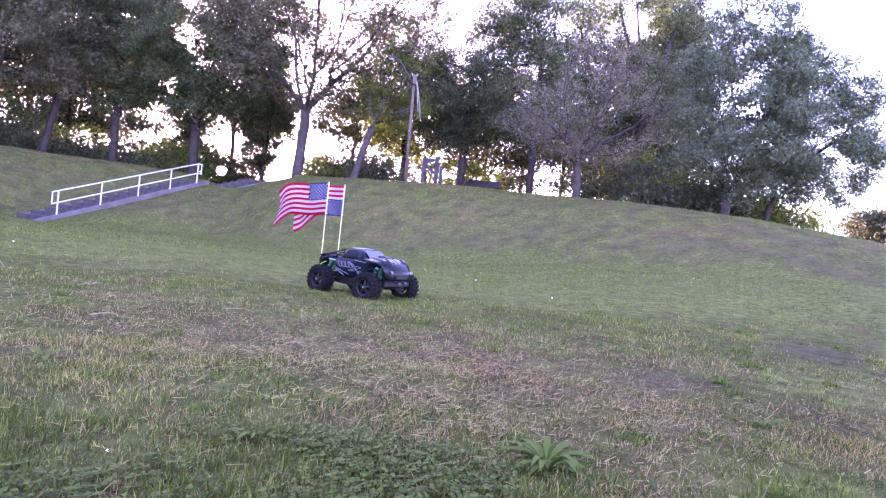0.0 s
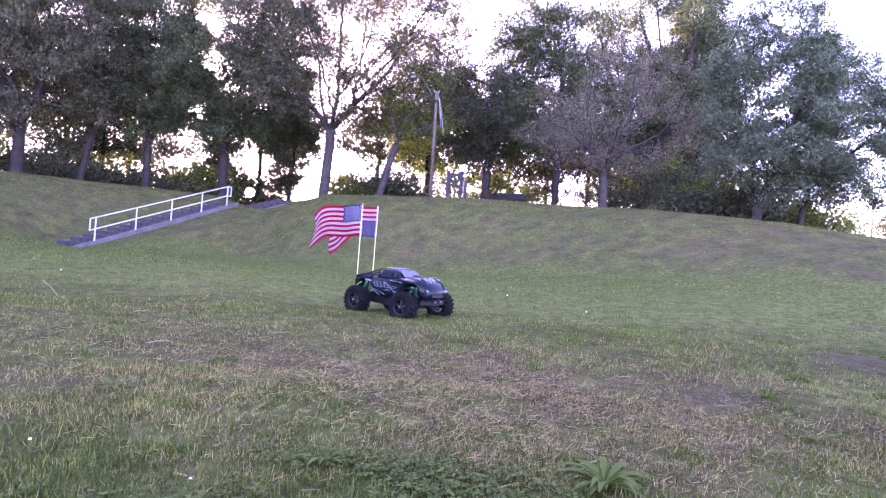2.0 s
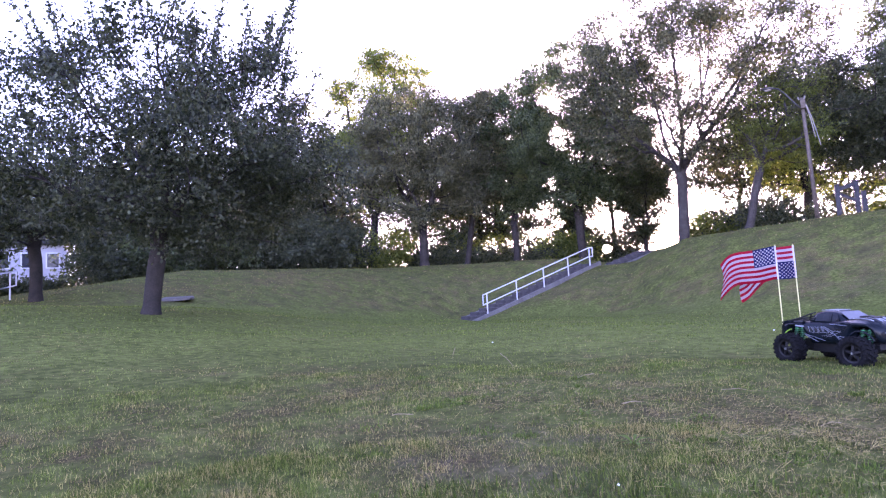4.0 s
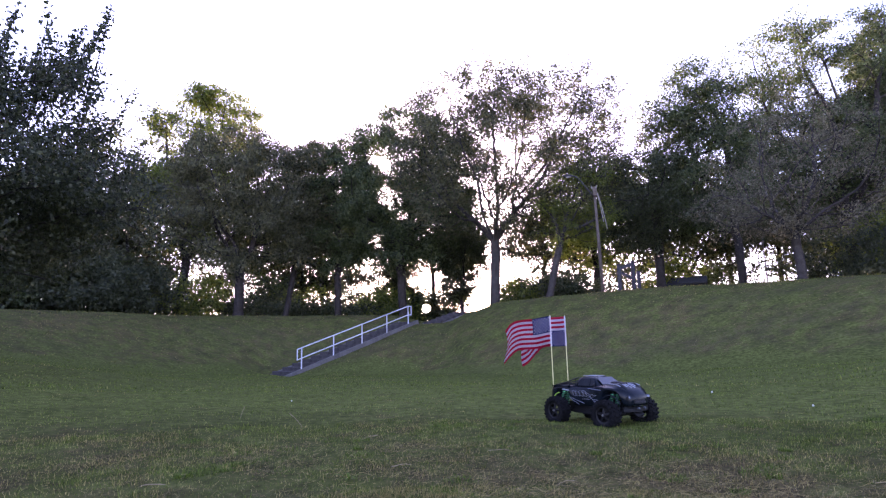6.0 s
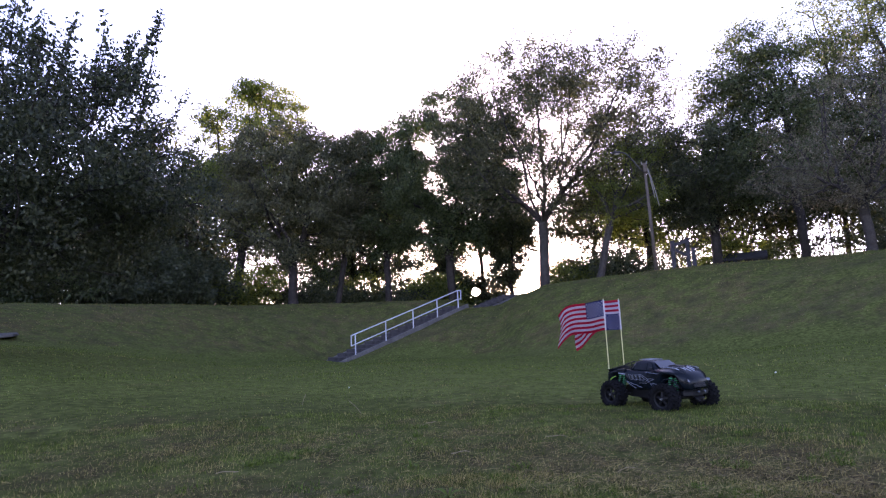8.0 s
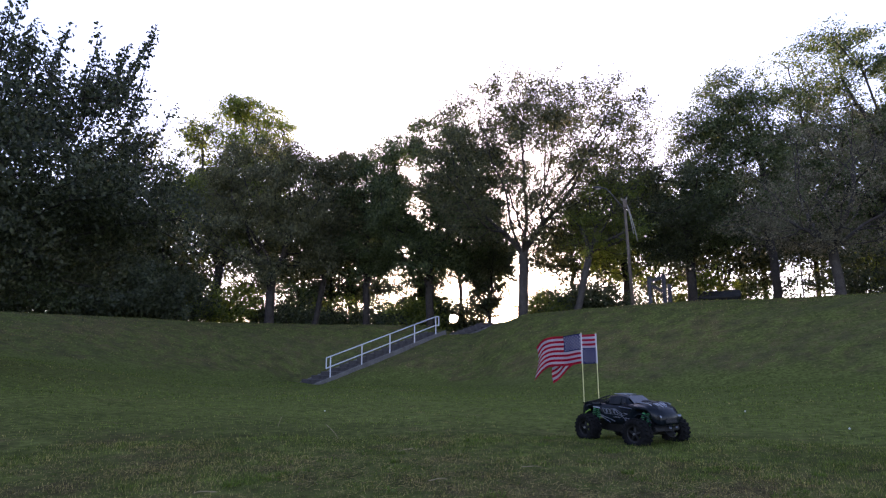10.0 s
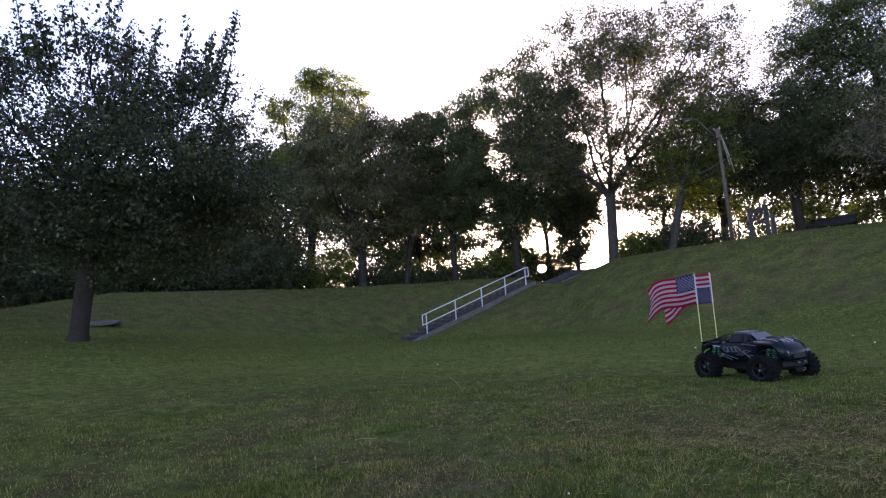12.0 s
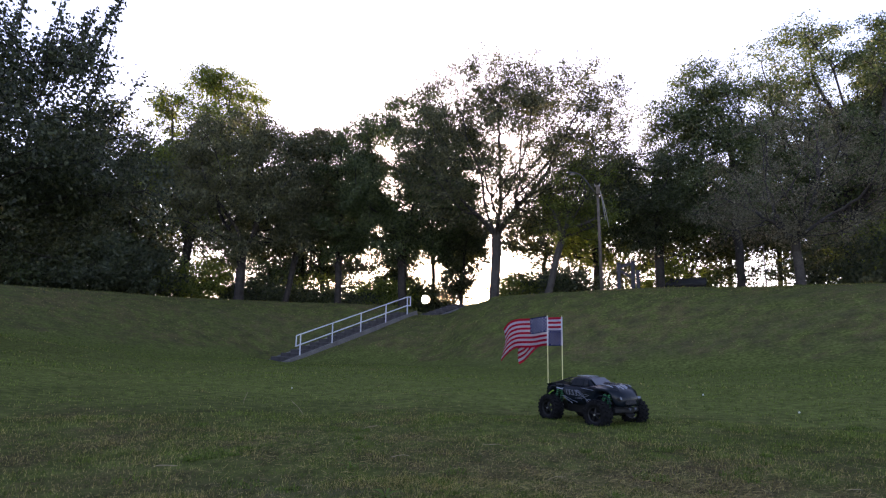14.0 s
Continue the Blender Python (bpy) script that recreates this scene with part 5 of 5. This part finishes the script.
def lush():
    """Longer green grass in front of the worn belt."""
    rng = np.random.default_rng(31)
    x, y = scatter(rng, 34000, 0.75, 1.9, -70, 46)
    keep = rng.random(len(x)) < np.clip(1.75 - y + 0.5 * (tuft(x, y, 3.7) - 0.5), 0, 1) * (0.2 + 0.8 * tuft(x, y, 7.0))
    x, y, n = x[keep], y[keep], int(keep.sum())
    blades("lush_grass", "deep green longer grass in the foreground of the lawn", rng, x, y, rng.uniform(0.025, 0.065, n), rng.uniform(0.0022, 0.0042, n), rng.beta(2.0, 1.8, n), 2, DEEP)


lush()


def clover_patch():
    rng = np.random.default_rng(9)
    x, y = scatter(rng, 7000, 0.75, 1.6, -62, 14)
    keep = tuft(x, y, 4.5) * 0.6 + tuft(x, y, 11.0) * 0.4 + rng.normal(0, 0.14, len(x)) > 0.64
    x, y = x[keep], y[keep]
    n = len(x)
    z = ground_z(x, y) + rng.uniform(0.012, 0.035, n)
    v, f = [], []
    for k in range(3):
        a = rng.uniform(0, 0.6, n) + k * 2.09 + rng.uniform(0, 6.28, 1)
        s = rng.uniform(0.006, 0.012, n)
        for j in range(5):
            b = (j - 2) * 0.42
            reach = s * (0, 1.0, 1.7, 1.0, 0)[j] if j not in (0, 4) else s * 0.1
            turn = a + (b if j not in (0, 4) else 0)
            reach = np.where(j == 2, s * 1.5, s * 1.25) if 0 < j < 4 else s * 0.1
            v.append(np.stack([x + reach * np.cos(turn), y + reach * np.sin(turn), z + 0.2 * reach * (1 if j != 2 else 0.2)], -1))
    v = np.stack(v, 1).reshape(-1, 3)
    base = np.arange(n)[:, None, None] * 15 + np.arange(3)[None, :, None] * 5
    f = (base + np.array([0, 1, 2, 3])).reshape(-1, 4)
    tagged(new("clover_patch", fast_mesh("clover_patch", v, f, 4, CLOVER)), "low clover leaves spread through the grass", "clover", kind="stuff")


clover_patch()


def rosette(x, y, count, length, seed):
    rng = random.Random(seed)
    t = thing("weed_rosette", pose(x, y, float(ground_z(x, y))), "broad-leaved weed rosette flat in the grass", "weed", "weeds")
    for k in range(count):
        a, ln = 2.4 * k + rng.uniform(-0.3, 0.3), length * rng.uniform(0.6, 1.1)
        lift, w = rng.uniform(0.25, 1.1), length * rng.uniform(0.05, 0.09)
        bm = bmesh.new()
        rows = []
        for j in range(7):
            f = j / 6
            wide = w * math.sin(math.pi * min(1, f * 0.92 + 0.06)) ** 0.8 * (0.35 + 0.65 * min(1, f * 2.2))
            r, z = ln * f * (1 - 0.15 * lift), ln * (lift * f - 0.75 * lift * f * f) + 0.006
            c = Vector((r * math.cos(a), r * math.sin(a), z))
            s = Vector((-math.sin(a), math.cos(a), 0)) * wide
            rows.append([bm.verts.new(c - s + Vector((0, 0, wide * 0.35))), bm.verts.new(c), bm.verts.new(c + s + Vector((0, 0, wide * 0.35)))])
        for p, q in zip(rows, rows[1:]):
            for j in range(2):
                bm.faces.new((p[j], p[j + 1], q[j + 1], q[j]))
        part("leaf", bm, BROAD, t, smooth=True)


rosette(0.31, 1.36, 30, 0.135, 1)
rosette(-1.15, 1.75, 11, 0.09, 2)
rosette(-0.36, 1.32, 10, 0.09, 3)
rosette(-1.55, 2.2, 9, 0.09, 4)
rosette(1.15, 1.9, 10, 0.09, 5)


def blossom(x, y, h, r, seed):
    z = float(ground_z(x, y))
    t = thing("clover_flower", pose(x, y, z), "small white clover flower in the lawn", "flower", "clover flowers")
    part("stem", rod((0, 0, 0), (0.004, 0, h), 0.0015, 0.0012, 6), FRESH, t)
    bm = bmesh.new()
    bmesh.ops.create_icosphere(bm, subdivisions=2, radius=r, matrix=Matrix.Translation((0.004, 0, h)))
    for v in bm.verts:
        v.co += Vector(noise.noise_vector(v.co * 200 + Vector((seed, 0, 0)))) * r * 0.35
    part("head", bm, PETAL, t)


for k, (bx, by, h, r) in enumerate([(0.54, 7.7, 0.04, 0.011), (1.16, 5.65, 0.04, 0.009), (-1.02, 1.22, 0.03, 0.0035), (-0.6, 1.12, 0.025, 0.003), (-4.6, 6.3, 0.04, 0.009), (-1.5, 8.4, 0.04, 0.010)]):
    blossom(bx, by, h, r, k)


def twig(x, y, length, lean, yaw, seed):
    rng = random.Random(seed)
    t = thing("dry_stem", pose(x, y, float(ground_z(x, y)), 0, lean, yaw), "thin dry grass stem standing in the lawn", "dry stem", "dry stems")
    pts = [Vector((0.05 * length * (k / 5) ** 2 * 5 * rng.uniform(0.9, 1.1), rng.uniform(-1, 1) * 0.002, length * k / 5)) for k in range(6)]
    part("stalk", tube(pts, 0.0022, 6), STRAW, t)
    part("seed_head", rod(pts[-1], pts[-1] + Vector((0.01, 0, 0.03)), 0.004, 0.001, 6), STRAW, t)


for k, (bx, by, ln, le, ya) in enumerate([(-2.96, 4.0, 0.13, 28, 190), (-2.1, 3.4, 0.09, 60, 30), (-3.9, 4.4, 0.10, 20, 100), (-0.6, 2.4, 0.10, 75, 60), (0.2, 2.2, 0.09, 80, 140), (0.7, 2.7, 0.10, 78, 20), (-1.4, 2.6, 0.11, 70, 250), (-0.05, 1.9, 0.08, 82, 320), (-2.5, 1.9, 0.10, 70, 10), (-1.0, 3.2, 0.10, 75, 200)]):
    twig(bx, by, ln, le, ya, k)
